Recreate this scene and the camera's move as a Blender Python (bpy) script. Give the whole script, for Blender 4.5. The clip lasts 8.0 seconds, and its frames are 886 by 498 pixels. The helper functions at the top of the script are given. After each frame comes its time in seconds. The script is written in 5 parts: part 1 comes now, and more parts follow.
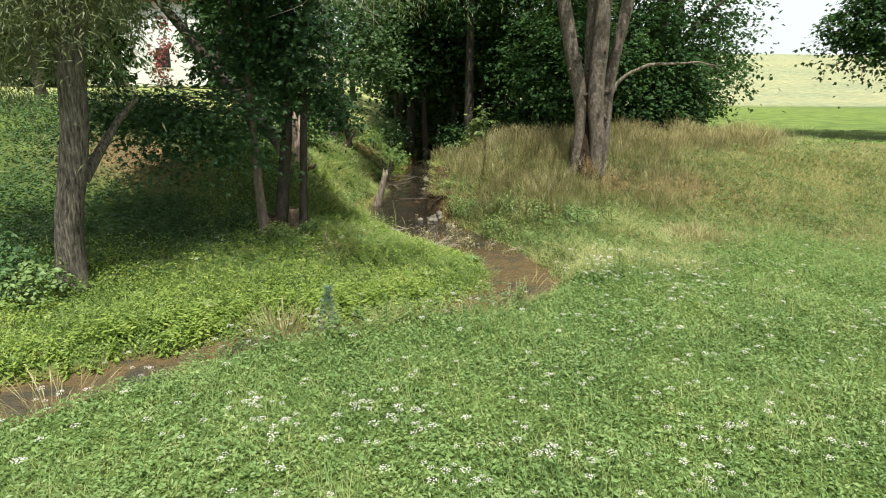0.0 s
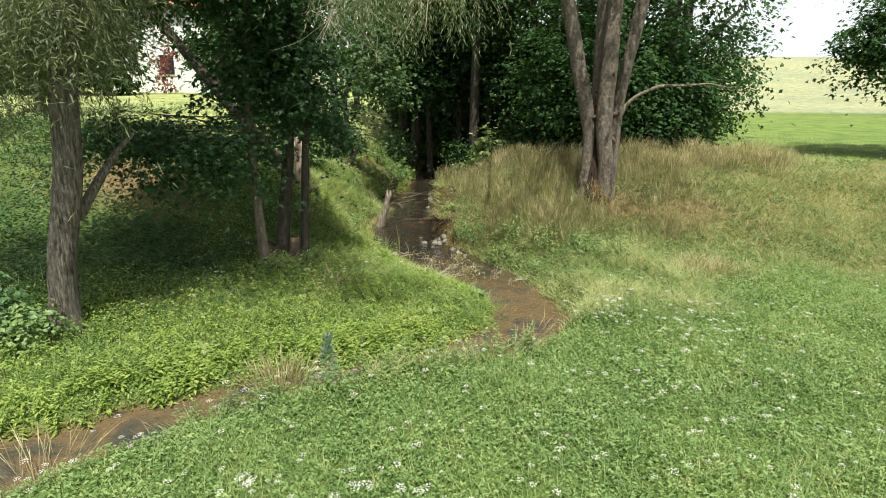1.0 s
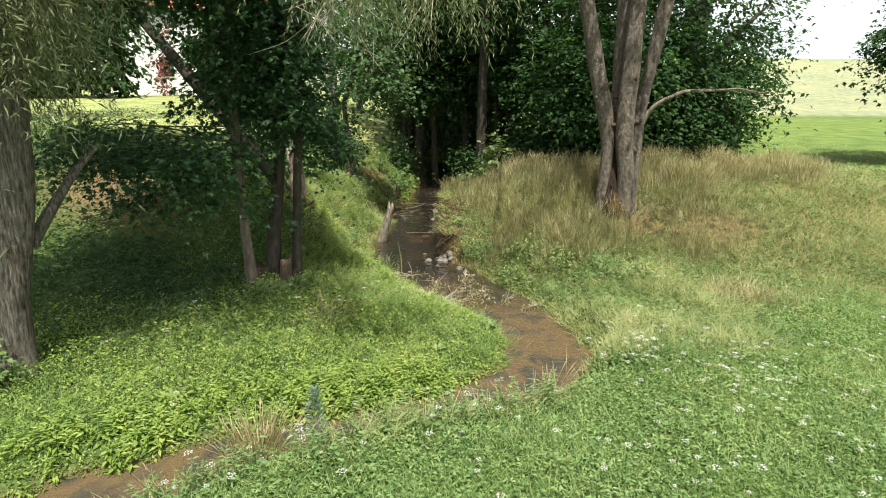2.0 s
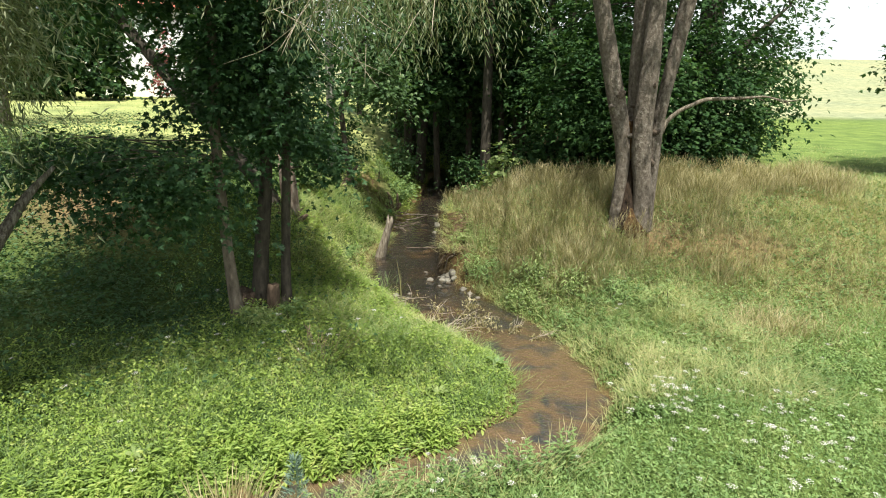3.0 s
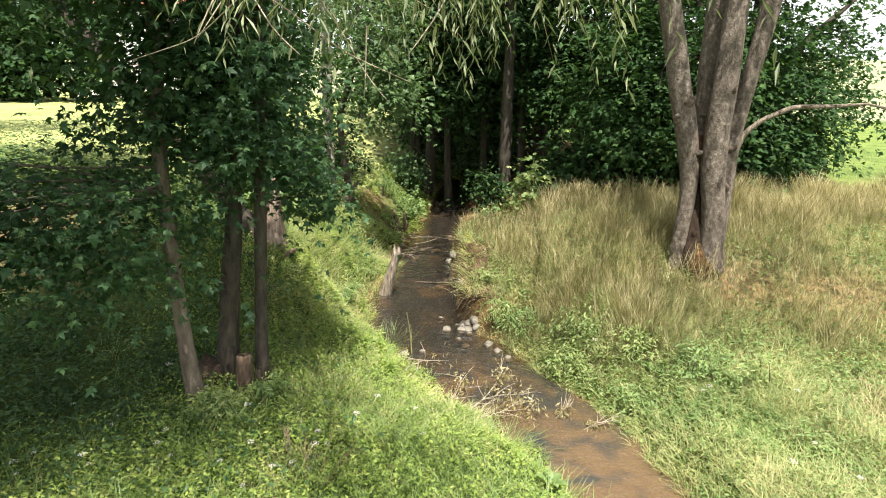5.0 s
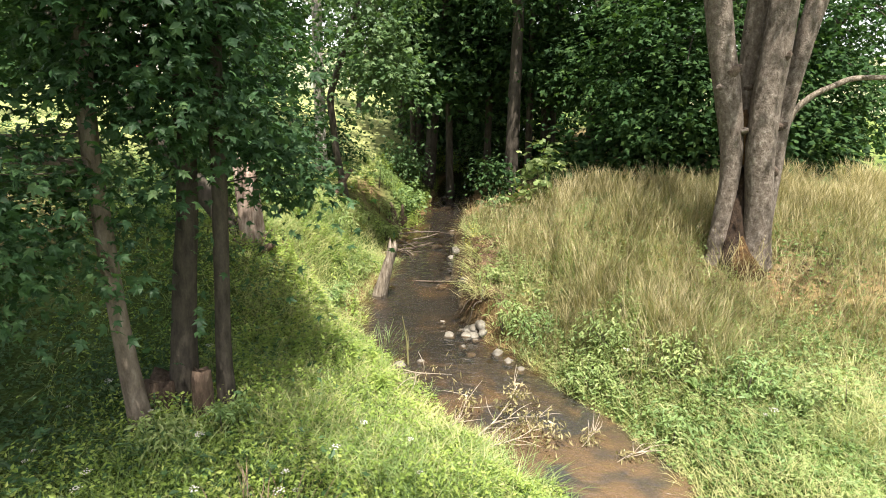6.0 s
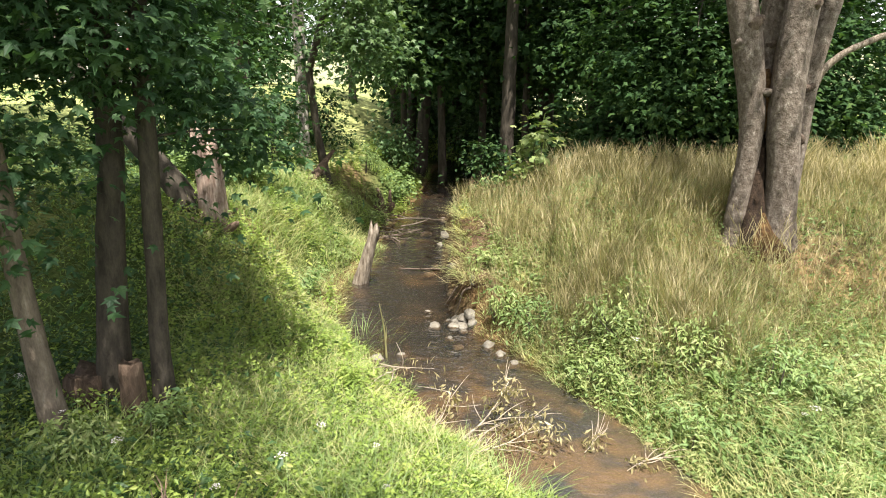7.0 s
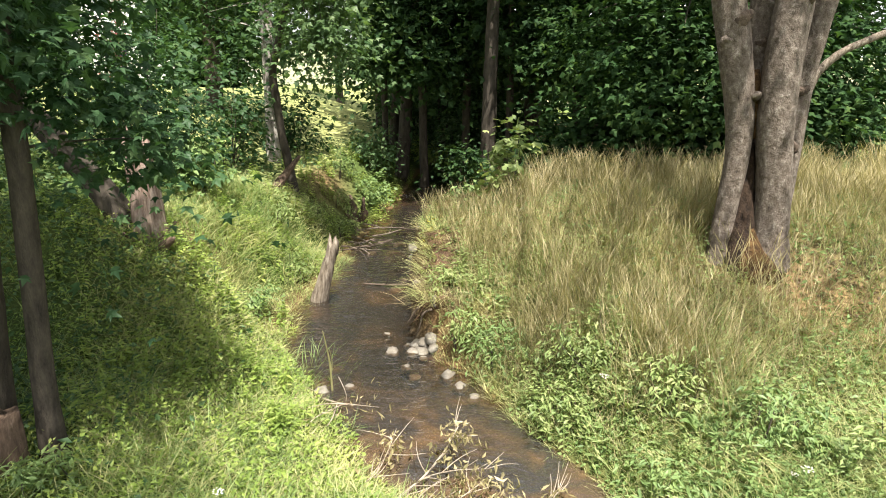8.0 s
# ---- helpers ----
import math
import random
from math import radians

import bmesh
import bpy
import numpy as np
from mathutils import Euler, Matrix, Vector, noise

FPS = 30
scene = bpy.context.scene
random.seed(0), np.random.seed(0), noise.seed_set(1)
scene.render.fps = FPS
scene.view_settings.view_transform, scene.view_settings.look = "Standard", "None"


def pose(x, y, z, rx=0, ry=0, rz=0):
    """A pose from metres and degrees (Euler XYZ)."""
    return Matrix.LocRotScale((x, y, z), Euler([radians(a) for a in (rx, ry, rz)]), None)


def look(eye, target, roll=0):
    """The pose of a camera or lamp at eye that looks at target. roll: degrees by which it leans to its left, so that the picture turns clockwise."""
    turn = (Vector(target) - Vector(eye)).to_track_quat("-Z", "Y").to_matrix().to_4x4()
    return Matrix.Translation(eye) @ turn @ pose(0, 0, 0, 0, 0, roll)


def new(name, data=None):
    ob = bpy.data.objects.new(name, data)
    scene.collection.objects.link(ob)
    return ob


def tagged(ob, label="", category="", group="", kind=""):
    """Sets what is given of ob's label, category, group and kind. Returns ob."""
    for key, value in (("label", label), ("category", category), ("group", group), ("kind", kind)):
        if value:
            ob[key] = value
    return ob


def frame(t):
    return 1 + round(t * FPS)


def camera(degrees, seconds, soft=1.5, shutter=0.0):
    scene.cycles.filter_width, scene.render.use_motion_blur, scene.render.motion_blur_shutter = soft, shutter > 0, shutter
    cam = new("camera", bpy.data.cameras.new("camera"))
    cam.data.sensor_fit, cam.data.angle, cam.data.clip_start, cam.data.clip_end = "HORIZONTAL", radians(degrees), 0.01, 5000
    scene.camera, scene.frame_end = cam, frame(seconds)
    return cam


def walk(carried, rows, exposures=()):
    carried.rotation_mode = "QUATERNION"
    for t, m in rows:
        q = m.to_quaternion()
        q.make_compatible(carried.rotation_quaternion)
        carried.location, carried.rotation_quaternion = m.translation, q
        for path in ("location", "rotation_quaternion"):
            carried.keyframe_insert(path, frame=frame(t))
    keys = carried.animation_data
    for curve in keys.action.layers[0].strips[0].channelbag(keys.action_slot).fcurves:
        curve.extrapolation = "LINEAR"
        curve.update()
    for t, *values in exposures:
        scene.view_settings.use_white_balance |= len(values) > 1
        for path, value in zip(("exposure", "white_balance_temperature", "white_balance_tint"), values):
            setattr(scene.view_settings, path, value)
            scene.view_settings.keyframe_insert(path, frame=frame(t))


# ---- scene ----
cam = camera(72.1, 8.0, soft=1.0)
PATH = [
    (0, (0.491, 1.77, 3.039), (0.496, 3.695, 2.495), 0.5),
    (0.5, (0.486, 1.887, 3.366), (0.482, 3.812, 2.824), 0.5),
    (1, (0.476, 2.159, 3.452), (0.468, 4.084, 2.911), 0.6),
    (1.5, (0.432, 2.739, 3.477), (0.418, 4.664, 2.937), 0.6),
    (1.7, (0.442, 2.94, 3.487), (0.424, 4.866, 2.95), 0.6),
    (3, (0.42, 4.098, 3.621), (0.39, 6.024, 3.084), 0.7),
    (3.5, (0.374, 4.634, 3.702), (0.345, 6.561, 3.165), 0.7),
    (4, (0.267, 5.184, 3.739), (0.237, 7.11, 3.202), 0.7),
    (4.2, (0.235, 5.384, 3.728), (0.2, 7.31, 3.191), 0.7),
    (5.5, (0.081, 6.975, 3.546), (0.042, 8.9, 3.006), 0.8),
    (6, (0.083, 7.489, 3.274), (0.041, 9.413, 2.732), 0.8),
    (6.5, (0.12, 7.847, 2.872), (0.078, 9.771, 2.328), 0.8),
    (7, (0.237, 8.257, 2.823), (0.199, 10.182, 2.28), 0.7),
    (7.5, (0.344, 8.622, 2.88), (0.305, 10.548, 2.342), 0.8),
    (8, (0.659, 8.939, 2.826), (0.624, 10.865, 2.287), 0.8),
]
EXPOSURES = [(0, 0.6, 6350, 1), (1.5, 0.74, 6330, 1), (3.5, 0.84, 6300, 1), (4.2, 0.92, 6350, 4), (5.5, 1.46, 6500, 8), (8, 1.42, 6450, 9)]
walk(cam, [(t, look(eye, target, roll)) for t, eye, target, roll in PATH], EXPOSURES)

# ---- light ----
SUN_FROM = Vector((0.1, -0.45, 1.0)).normalized()
world = bpy.data.worlds.new("sky")
scene.world = world
world.use_nodes = True
wn = world.node_tree.nodes
wl = world.node_tree.links
sky = wn.new("ShaderNodeTexSky")
sky.sky_type = "NISHITA"
sky.sun_disc = False
sky.sun_elevation = math.asin(SUN_FROM.z)
sky.sun_rotation = math.atan2(SUN_FROM.x, SUN_FROM.y)
sky.air_density, sky.dust_density, sky.ozone_density = 1.0, 2.5, 0.5
haze = wn.new("ShaderNodeHueSaturation")
haze.inputs["Saturation"].default_value, haze.inputs["Value"].default_value = 0.25, 1.3
wl.new(sky.outputs[0], haze.inputs["Color"])
coord = wn.new("ShaderNodeTexCoord")
height = wn.new("ShaderNodeSeparateXYZ")
fade = wn.new("ShaderNodeMapRange")
fade.inputs["From Min"].default_value, fade.inputs["From Max"].default_value = 0.10, 0.24
fade.inputs["To Min"].default_value, fade.inputs["To Max"].default_value = 0.85, 0.0
mist = wn.new("ShaderNodeMix")
mist.data_type = "RGBA"
mist.inputs[7].default_value = (8.4, 8.5, 8.6, 1)
wl.new(coord.outputs["Generated"], height.inputs[0])
wl.new(height.outputs["Z"], fade.inputs["Value"])
wl.new(fade.outputs[0], mist.inputs[0])
wl.new(haze.outputs[0], mist.inputs[6])
wl.new(mist.outputs[2], wn["Background"].inputs[0])
wn["Background"].inputs[1].default_value = 0.086
sun_data = bpy.data.lights.new("sun", "SUN")
sun_data.energy, sun_data.angle, sun_data.color = 5.0, radians(0.53), (1.0, 0.95, 0.86)
sun = new("sun", sun_data)
sun.matrix_world = look(SUN_FROM * 60, (0, 0, 0))


# ---- materials ----
def base_material(name):
    m = bpy.data.materials.new(name)
    m.use_nodes = True
    n, l = m.node_tree.nodes, m.node_tree.links
    return m, n, l, n["Principled BSDF"]


def ramp(n, stops):
    r = n.new("ShaderNodeValToRGB")
    e = r.color_ramp.elements
    while len(e) < len(stops):
        e.new(0.5)
    for k, (p, c) in enumerate(stops):
        e[k].position, e[k].color = p, (*c, 1)
    return r


def leaf_material(name, colours, through_light=0.35, rough=0.5, patch=1.2, gloss=0.35):
    """Leaves whose shade differs from leaf to leaf and, more slowly, from patch to patch."""
    colours = [(r * 1.12, g * 0.97, b * 1.15) if g > r else (r, g, b) for r, g, b in colours]
    m, n, l, p = base_material(name)
    geo = n.new("ShaderNodeNewGeometry")
    big = n.new("ShaderNodeTexNoise")
    big.inputs["Scale"].default_value = patch
    big.inputs["Detail"].default_value = 2
    l.new(geo.outputs["Position"], big.inputs["Vector"])
    tufts = n.new("ShaderNodeTexNoise")
    tufts.inputs["Scale"].default_value = 6.5
    tufts.inputs["Detail"].default_value = 1
    l.new(geo.outputs["Position"], tufts.inputs["Vector"])
    total = None
    for out, gain, off in ((geo.outputs["Random Per Island"], 0.48, -0.24), (big.outputs["Fac"], 0.8, -0.4), (tufts.outputs["Fac"], 1.5, -0.27)):
        m2 = n.new("ShaderNodeMath")
        m2.operation = "MULTIPLY_ADD"
        m2.inputs[1].default_value, m2.inputs[2].default_value = gain, off
        l.new(out, m2.inputs[0])
        if total is not None:
            add = n.new("ShaderNodeMath")
            l.new(total, add.inputs[0])
            l.new(m2.outputs[0], add.inputs[1])
            m2 = add
        total = m2.outputs[0]
    k = len(colours) - 1
    r = ramp(n, [(i / k, c) for i, c in enumerate(colours)])
    l.new(total, r.inputs[0])
    l.new(r.outputs[0], p.inputs["Base Color"])
    p.inputs["Roughness"].default_value = rough
    p.inputs["Specular IOR Level"].default_value = gloss
    tr = n.new("ShaderNodeBsdfTranslucent")
    warm = n.new("ShaderNodeMix")
    warm.data_type, warm.blend_type = "RGBA", "MULTIPLY"
    warm.inputs[0].default_value = 1.0
    l.new(r.outputs[0], warm.inputs[6])
    warm.inputs[7].default_value = (1.25, 1.35, 0.7, 1)
    l.new(warm.outputs[2], tr.inputs[0])
    mx = n.new("ShaderNodeMixShader")
    mx.inputs[0].default_value = through_light
    l.new(p.outputs[0], mx.inputs[1])
    l.new(tr.outputs[0], mx.inputs[2])
    l.new(mx.outputs[0], n["Material Output"].inputs[0])
    return m


def rough_material(name, stops, scale=6.0, stretch=(1, 1, 1), bump=0.4, rough=0.85, fine=60.0, distance=0.02):
    """Wood, bark, stone: coloured by two scales of noise, with relief."""
    m, n, l, p = base_material(name)
    tc = n.new("ShaderNodeTexCoord")
    mp = n.new("ShaderNodeMapping")
    mp.inputs["Scale"].default_value = stretch
    l.new(tc.outputs["Object"], mp.inputs[0])
    a = n.new("ShaderNodeTexNoise")
    a.inputs["Scale"].default_value, a.inputs["Detail"].default_value, a.inputs["Roughness"].default_value = scale, 6, 0.65
    b = n.new("ShaderNodeTexNoise")
    b.inputs["Scale"].default_value, b.inputs["Detail"].default_value = fine, 3
    for t in (a, b):
        l.new(mp.outputs[0], t.inputs["Vector"])
    add = n.new("ShaderNodeMath")
    add.operation = "MULTIPLY_ADD"
    add.inputs[1].default_value = 0.35
    off = n.new("ShaderNodeMath")
    off.operation = "MULTIPLY_ADD"
    off.inputs[1].default_value, off.inputs[2].default_value = 1.3, -0.32
    l.new(a.outputs["Fac"], off.inputs[0])
    l.new(b.outputs["Fac"], add.inputs[0])
    l.new(off.outputs[0], add.inputs[2])
    r = ramp(n, stops)
    l.new(add.outputs[0], r.inputs[0])
    l.new(r.outputs[0], p.inputs["Base Color"])
    p.inputs["Roughness"].default_value = rough
    p.inputs["Specular IOR Level"].default_value = 0.2
    bp = n.new("ShaderNodeBump")
    bp.inputs["Strength"].default_value, bp.inputs["Distance"].default_value = bump, distance
    l.new(add.outputs[0], bp.inputs["Height"])
    l.new(bp.outputs[0], p.inputs["Normal"])
    return m


def ground_material():
    """The cover colour stored on the sheet, broken up by noise at two scales."""
    m, n, l, p = base_material("soil_and_turf")
    at = n.new("ShaderNodeVertexColor")
    at.layer_name = "cover"
    geo = n.new("ShaderNodeNewGeometry")
    a = n.new("ShaderNodeTexNoise")
    a.inputs["Scale"].default_value, a.inputs["Detail"].default_value = 1.1, 8
    b = n.new("ShaderNodeTexNoise")
    b.inputs["Scale"].default_value, b.inputs["Detail"].default_value = 28, 5
    c = n.new("ShaderNodeTexNoise")
    c.inputs["Scale"].default_value, c.inputs["Detail"].default_value = 0.06, 6
    for t in (a, b, c):
        l.new(geo.outputs["Position"], t.inputs["Vector"])
    r1 = ramp(n, [(0.3, (0.62, 0.66, 0.6)), (0.7, (1.32, 1.25, 1.1))])
    r2 = ramp(n, [(0.25, (0.55, 0.55, 0.55)), (0.75, (1.4, 1.4, 1.35))])
    r3 = ramp(n, [(0.3, (0.85, 0.9, 0.9)), (0.7, (1.15, 1.1, 1.0))])
    col = at.outputs["Color"]
    for t, r in ((a, r1), (b, r2), (c, r3)):
        l.new(t.outputs["Fac"], r.inputs[0])
        mm = n.new("ShaderNodeMix")
        mm.data_type, mm.blend_type = "RGBA", "MULTIPLY"
        mm.inputs[0].default_value = 1.0
        l.new(col, mm.inputs[6])
        l.new(r.outputs[0], mm.inputs[7])
        col = mm.outputs[2]
    l.new(col, p.inputs["Base Color"])
    p.inputs["Roughness"].default_value = 0.95
    p.inputs["Specular IOR Level"].default_value = 0.1
    bp = n.new("ShaderNodeBump")
    bp.inputs["Strength"].default_value, bp.inputs["Distance"].default_value = 0.7, 0.04
    l.new(b.outputs["Fac"], bp.inputs["Height"])
    l.new(bp.outputs[0], p.inputs["Normal"])
    return m


def water_material():
    """Shallow muddy stream: a clear tinted share over the bed, silt in the water coloured darker upstream as if shaded,
    and a rippled shine.
    """
    m, n, l, p = base_material("muddy_water")
    geo = n.new("ShaderNodeNewGeometry")
    mp = n.new("ShaderNodeMapping")
    mp.inputs["Scale"].default_value = (1.0, 1.7, 1.0)
    l.new(geo.outputs["Position"], mp.inputs[0])
    a = n.new("ShaderNodeTexNoise")
    a.inputs["Scale"].default_value, a.inputs["Detail"].default_value, a.inputs["Distortion"].default_value = 5.0, 3, 1.0
    l.new(mp.outputs[0], a.inputs["Vector"])
    bp = n.new("ShaderNodeBump")
    bp.inputs["Strength"].default_value, bp.inputs["Distance"].default_value = 0.75, 0.045
    l.new(a.outputs["Fac"], bp.inputs["Height"])
    clear = n.new("ShaderNodeBsdfTransparent")
    clear.inputs[0].default_value = (0.80, 0.68, 0.54, 1)
    silt = n.new("ShaderNodeBsdfDiffuse")
    body = n.new("ShaderNodeMixShader")
    sep = n.new("ShaderNodeSeparateXYZ")
    l.new(geo.outputs["Position"], sep.inputs[0])
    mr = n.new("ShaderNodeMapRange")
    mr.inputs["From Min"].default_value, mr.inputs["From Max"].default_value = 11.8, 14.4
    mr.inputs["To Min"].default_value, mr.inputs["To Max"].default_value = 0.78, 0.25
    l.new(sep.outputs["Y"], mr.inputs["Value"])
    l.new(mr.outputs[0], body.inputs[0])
    silt_and_shade = n.new("ShaderNodeMix")
    silt_and_shade.data_type = "RGBA"
    # Dark grey mix colour stands in for tree shade and reflections upstream.
    silt_and_shade.inputs[6].default_value = (0.05, 0.05, 0.049, 1)
    silt_and_shade.inputs[7].default_value = (0.145, 0.094, 0.055, 1)
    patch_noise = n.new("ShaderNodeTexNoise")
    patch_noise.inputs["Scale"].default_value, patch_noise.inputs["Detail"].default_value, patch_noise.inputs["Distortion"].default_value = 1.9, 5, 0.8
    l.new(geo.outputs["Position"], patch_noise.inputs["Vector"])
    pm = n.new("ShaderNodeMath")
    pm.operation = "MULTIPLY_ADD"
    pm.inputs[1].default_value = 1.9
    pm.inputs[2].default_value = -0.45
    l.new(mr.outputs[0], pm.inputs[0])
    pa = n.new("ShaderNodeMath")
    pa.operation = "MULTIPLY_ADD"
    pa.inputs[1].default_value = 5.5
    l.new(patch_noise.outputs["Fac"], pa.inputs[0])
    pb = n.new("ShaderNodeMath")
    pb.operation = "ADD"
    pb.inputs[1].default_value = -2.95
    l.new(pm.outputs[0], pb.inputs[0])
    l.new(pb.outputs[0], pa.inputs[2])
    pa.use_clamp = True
    l.new(pa.outputs[0], silt_and_shade.inputs[0])
    l.new(silt_and_shade.outputs[2], silt.inputs[0])
    l.new(clear.outputs[0], body.inputs[1])
    l.new(silt.outputs[0], body.inputs[2])
    gl = n.new("ShaderNodeBsdfGlossy")
    gl.inputs["Roughness"].default_value = 0.05
    l.new(bp.outputs[0], gl.inputs["Normal"])
    fr = n.new("ShaderNodeFresnel")
    fr.inputs[0].default_value = 1.75
    l.new(bp.outputs[0], fr.inputs["Normal"])
    top = n.new("ShaderNodeMixShader")
    l.new(fr.outputs[0], top.inputs[0])
    l.new(body.outputs[0], top.inputs[1])
    l.new(gl.outputs[0], top.inputs[2])
    l.new(top.outputs[0], n["Material Output"].inputs[0])
    return m


def plain(name, colour, rough=0.7, metal=0.0):
    return rough_material(name, [(0.2, tuple(c * 0.8 for c in colour)), (0.8, tuple(min(1, c * 1.12) for c in colour))], 3.0, bump=0.1, rough=rough)


M_GROUND = ground_material()
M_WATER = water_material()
M_WILLOW_BARK = rough_material("willow_bark", [(0.28, (0.05, 0.04, 0.032)), (0.46, (0.15, 0.125, 0.1)), (0.62, (0.27, 0.235, 0.195)), (0.85, (0.44, 0.4, 0.345))], 7, (5.5, 5.5, 0.7), 1.0, distance=0.06)
M_PALE_BARK = rough_material("pale_mossy_bark", [(0.2, (0.045, 0.034, 0.026)), (0.42, (0.12, 0.094, 0.074)), (0.6, (0.165, 0.134, 0.11)), (0.85, (0.33, 0.29, 0.245))], 17, (1.3, 1.3, 0.9), 1.0, fine=85, distance=0.03)
M_BIRCH = rough_material("pale_birch_bark", [(0.25, (0.07, 0.055, 0.045)), (0.45, (0.26, 0.23, 0.2)), (0.8, (0.52, 0.49, 0.44))], 7, (1.5, 1.5, 0.6), 0.6)
M_MOSS = rough_material("rusty_moss", [(0.25, (0.03, 0.016, 0.008)), (0.5, (0.09, 0.05, 0.02)), (0.85, (0.2, 0.12, 0.045))], 16, bump=1.0, fine=90, distance=0.05)
M_MAPLE_BARK = rough_material("maple_bark", [(0.2, (0.05, 0.038, 0.028)), (0.6, (0.14, 0.105, 0.08)), (0.9, (0.24, 0.19, 0.15))], 8, (2, 2, 0.7), 0.8, distance=0.03)
M_THIN_BARK = rough_material("thin_maple_bark", [(0.2, (0.075, 0.058, 0.043)), (0.6, (0.18, 0.143, 0.11)), (0.9, (0.29, 0.245, 0.195))], 8, (2, 2, 0.7), 0.6)
M_DARK_BARK = rough_material("forest_bark", [(0.2, (0.024, 0.02, 0.016)), (0.8, (0.095, 0.078, 0.06))], 8, (2, 2, 0.7), 0.7)
M_DEAD = rough_material("weathered_wood", [(0.2, (0.20, 0.15, 0.10)), (0.6, (0.42, 0.35, 0.27)), (0.9, (0.58, 0.52, 0.44))], 8, (3, 3, 0.6), 0.7)
M_TWIG = rough_material("willow_twig", [(0.2, (0.10, 0.10, 0.04)), (0.8, (0.20, 0.18, 0.08))], 8, bump=0.1)
M_SNAG = rough_material("pale_snag_wood", [(0.25, (0.10, 0.06, 0.045)), (0.55, (0.27, 0.2, 0.16)), (0.85, (0.48, 0.4, 0.34))], 8, (3, 3, 0.5), 1.0)
M_ROT = rough_material("rotten_wood", [(0.2, (0.045, 0.03, 0.022)), (0.6, (0.125, 0.085, 0.06)), (0.9, (0.24, 0.175, 0.125))], 9, (3, 3, 0.7), 0.9)
M_CAVITY = rough_material("hollow_wood", [(0.25, (0.012, 0.008, 0.006)), (0.6, (0.045, 0.028, 0.018)), (0.85, (0.11, 0.07, 0.042))], 12, (2, 2, 0.7), 1.0, distance=0.05)
M_OLDWOOD = rough_material("grey_old_wood", [(0.25, (0.07, 0.05, 0.035)), (0.55, (0.21, 0.17, 0.13)), (0.85, (0.40, 0.35, 0.29))], 9, (4, 4, 0.5), 1.0)
M_STUB = rough_material("branch_scar", [(0.3, (0.03, 0.02, 0.014)), (0.6, (0.11, 0.08, 0.06)), (0.9, (0.24, 0.2, 0.16))], 14, bump=1.0)
M_STONE = rough_material("river_stone", [(0.2, (0.10, 0.08, 0.06)), (0.6, (0.20, 0.18, 0.15)), (0.9, (0.34, 0.315, 0.28))], 5, bump=0.4)
M_EARTH = rough_material("bank_earth", [(0.2, (0.05, 0.03, 0.02)), (0.6, (0.14, 0.085, 0.05)), (0.9, (0.24, 0.16, 0.1))], 6, bump=1.0, distance=0.05)
M_MEADOW = leaf_material("meadow_leaves", [(0.105, 0.19, 0.055), (0.15, 0.26, 0.075), (0.205, 0.325, 0.1), (0.29, 0.385, 0.135)], 0.35)
M_BLADE = leaf_material("grass_blades", [(0.10, 0.18, 0.05), (0.16, 0.265, 0.07), (0.23, 0.335, 0.1), (0.35, 0.38, 0.155)], 0.35)
M_BANK = leaf_material("bank_leaves", [(0.125, 0.205, 0.04), (0.19, 0.30, 0.055), (0.27, 0.385, 0.08), (0.37, 0.45, 0.12)], 0.38)
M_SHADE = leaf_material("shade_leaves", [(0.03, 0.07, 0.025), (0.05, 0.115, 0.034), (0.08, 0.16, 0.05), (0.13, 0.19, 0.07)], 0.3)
M_STRAW = leaf_material("dry_grass", [(0.10, 0.105, 0.045), (0.22, 0.19, 0.09), (0.37, 0.305, 0.17), (0.58, 0.50, 0.33)], 0.3, 0.7, 0.9, 0.2)
M_NETTLE = leaf_material("nettle_leaves", [(0.085, 0.155, 0.045), (0.135, 0.23, 0.065), (0.21, 0.31, 0.095)], 0.3)
M_WILLOW = leaf_material("willow_leaves", [(0.09, 0.132, 0.058), (0.145, 0.192, 0.09), (0.21, 0.26, 0.127), (0.30, 0.34, 0.19)], 0.42)
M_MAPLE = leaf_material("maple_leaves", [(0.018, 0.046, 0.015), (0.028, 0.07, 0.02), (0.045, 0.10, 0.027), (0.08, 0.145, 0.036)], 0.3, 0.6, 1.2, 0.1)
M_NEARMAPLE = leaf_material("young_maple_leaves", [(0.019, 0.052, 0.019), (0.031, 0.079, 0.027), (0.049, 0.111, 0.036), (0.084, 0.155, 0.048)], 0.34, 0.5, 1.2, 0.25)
# Lighter copy of the maple leaf colours, standing in for sunshine.
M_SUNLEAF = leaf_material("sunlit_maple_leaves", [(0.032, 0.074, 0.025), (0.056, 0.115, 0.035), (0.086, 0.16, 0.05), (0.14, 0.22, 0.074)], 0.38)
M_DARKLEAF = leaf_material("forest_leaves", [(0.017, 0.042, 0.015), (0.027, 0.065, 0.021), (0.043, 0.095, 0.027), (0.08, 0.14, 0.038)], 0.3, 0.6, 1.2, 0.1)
M_PETAL = leaf_material("white_petals", [(0.46, 0.50, 0.40), (0.58, 0.60, 0.52), (0.68, 0.69, 0.64)], 0.3)
M_ROTLEAF = leaf_material("withered_leaves", [(0.08, 0.052, 0.033), (0.15, 0.095, 0.06), (0.26, 0.17, 0.11)], 0.2)
M_PALEGRASS = leaf_material("pale_grass", [(0.17, 0.24, 0.075), (0.27, 0.335, 0.115), (0.37, 0.40, 0.16), (0.47, 0.455, 0.24)], 0.3, 0.6)
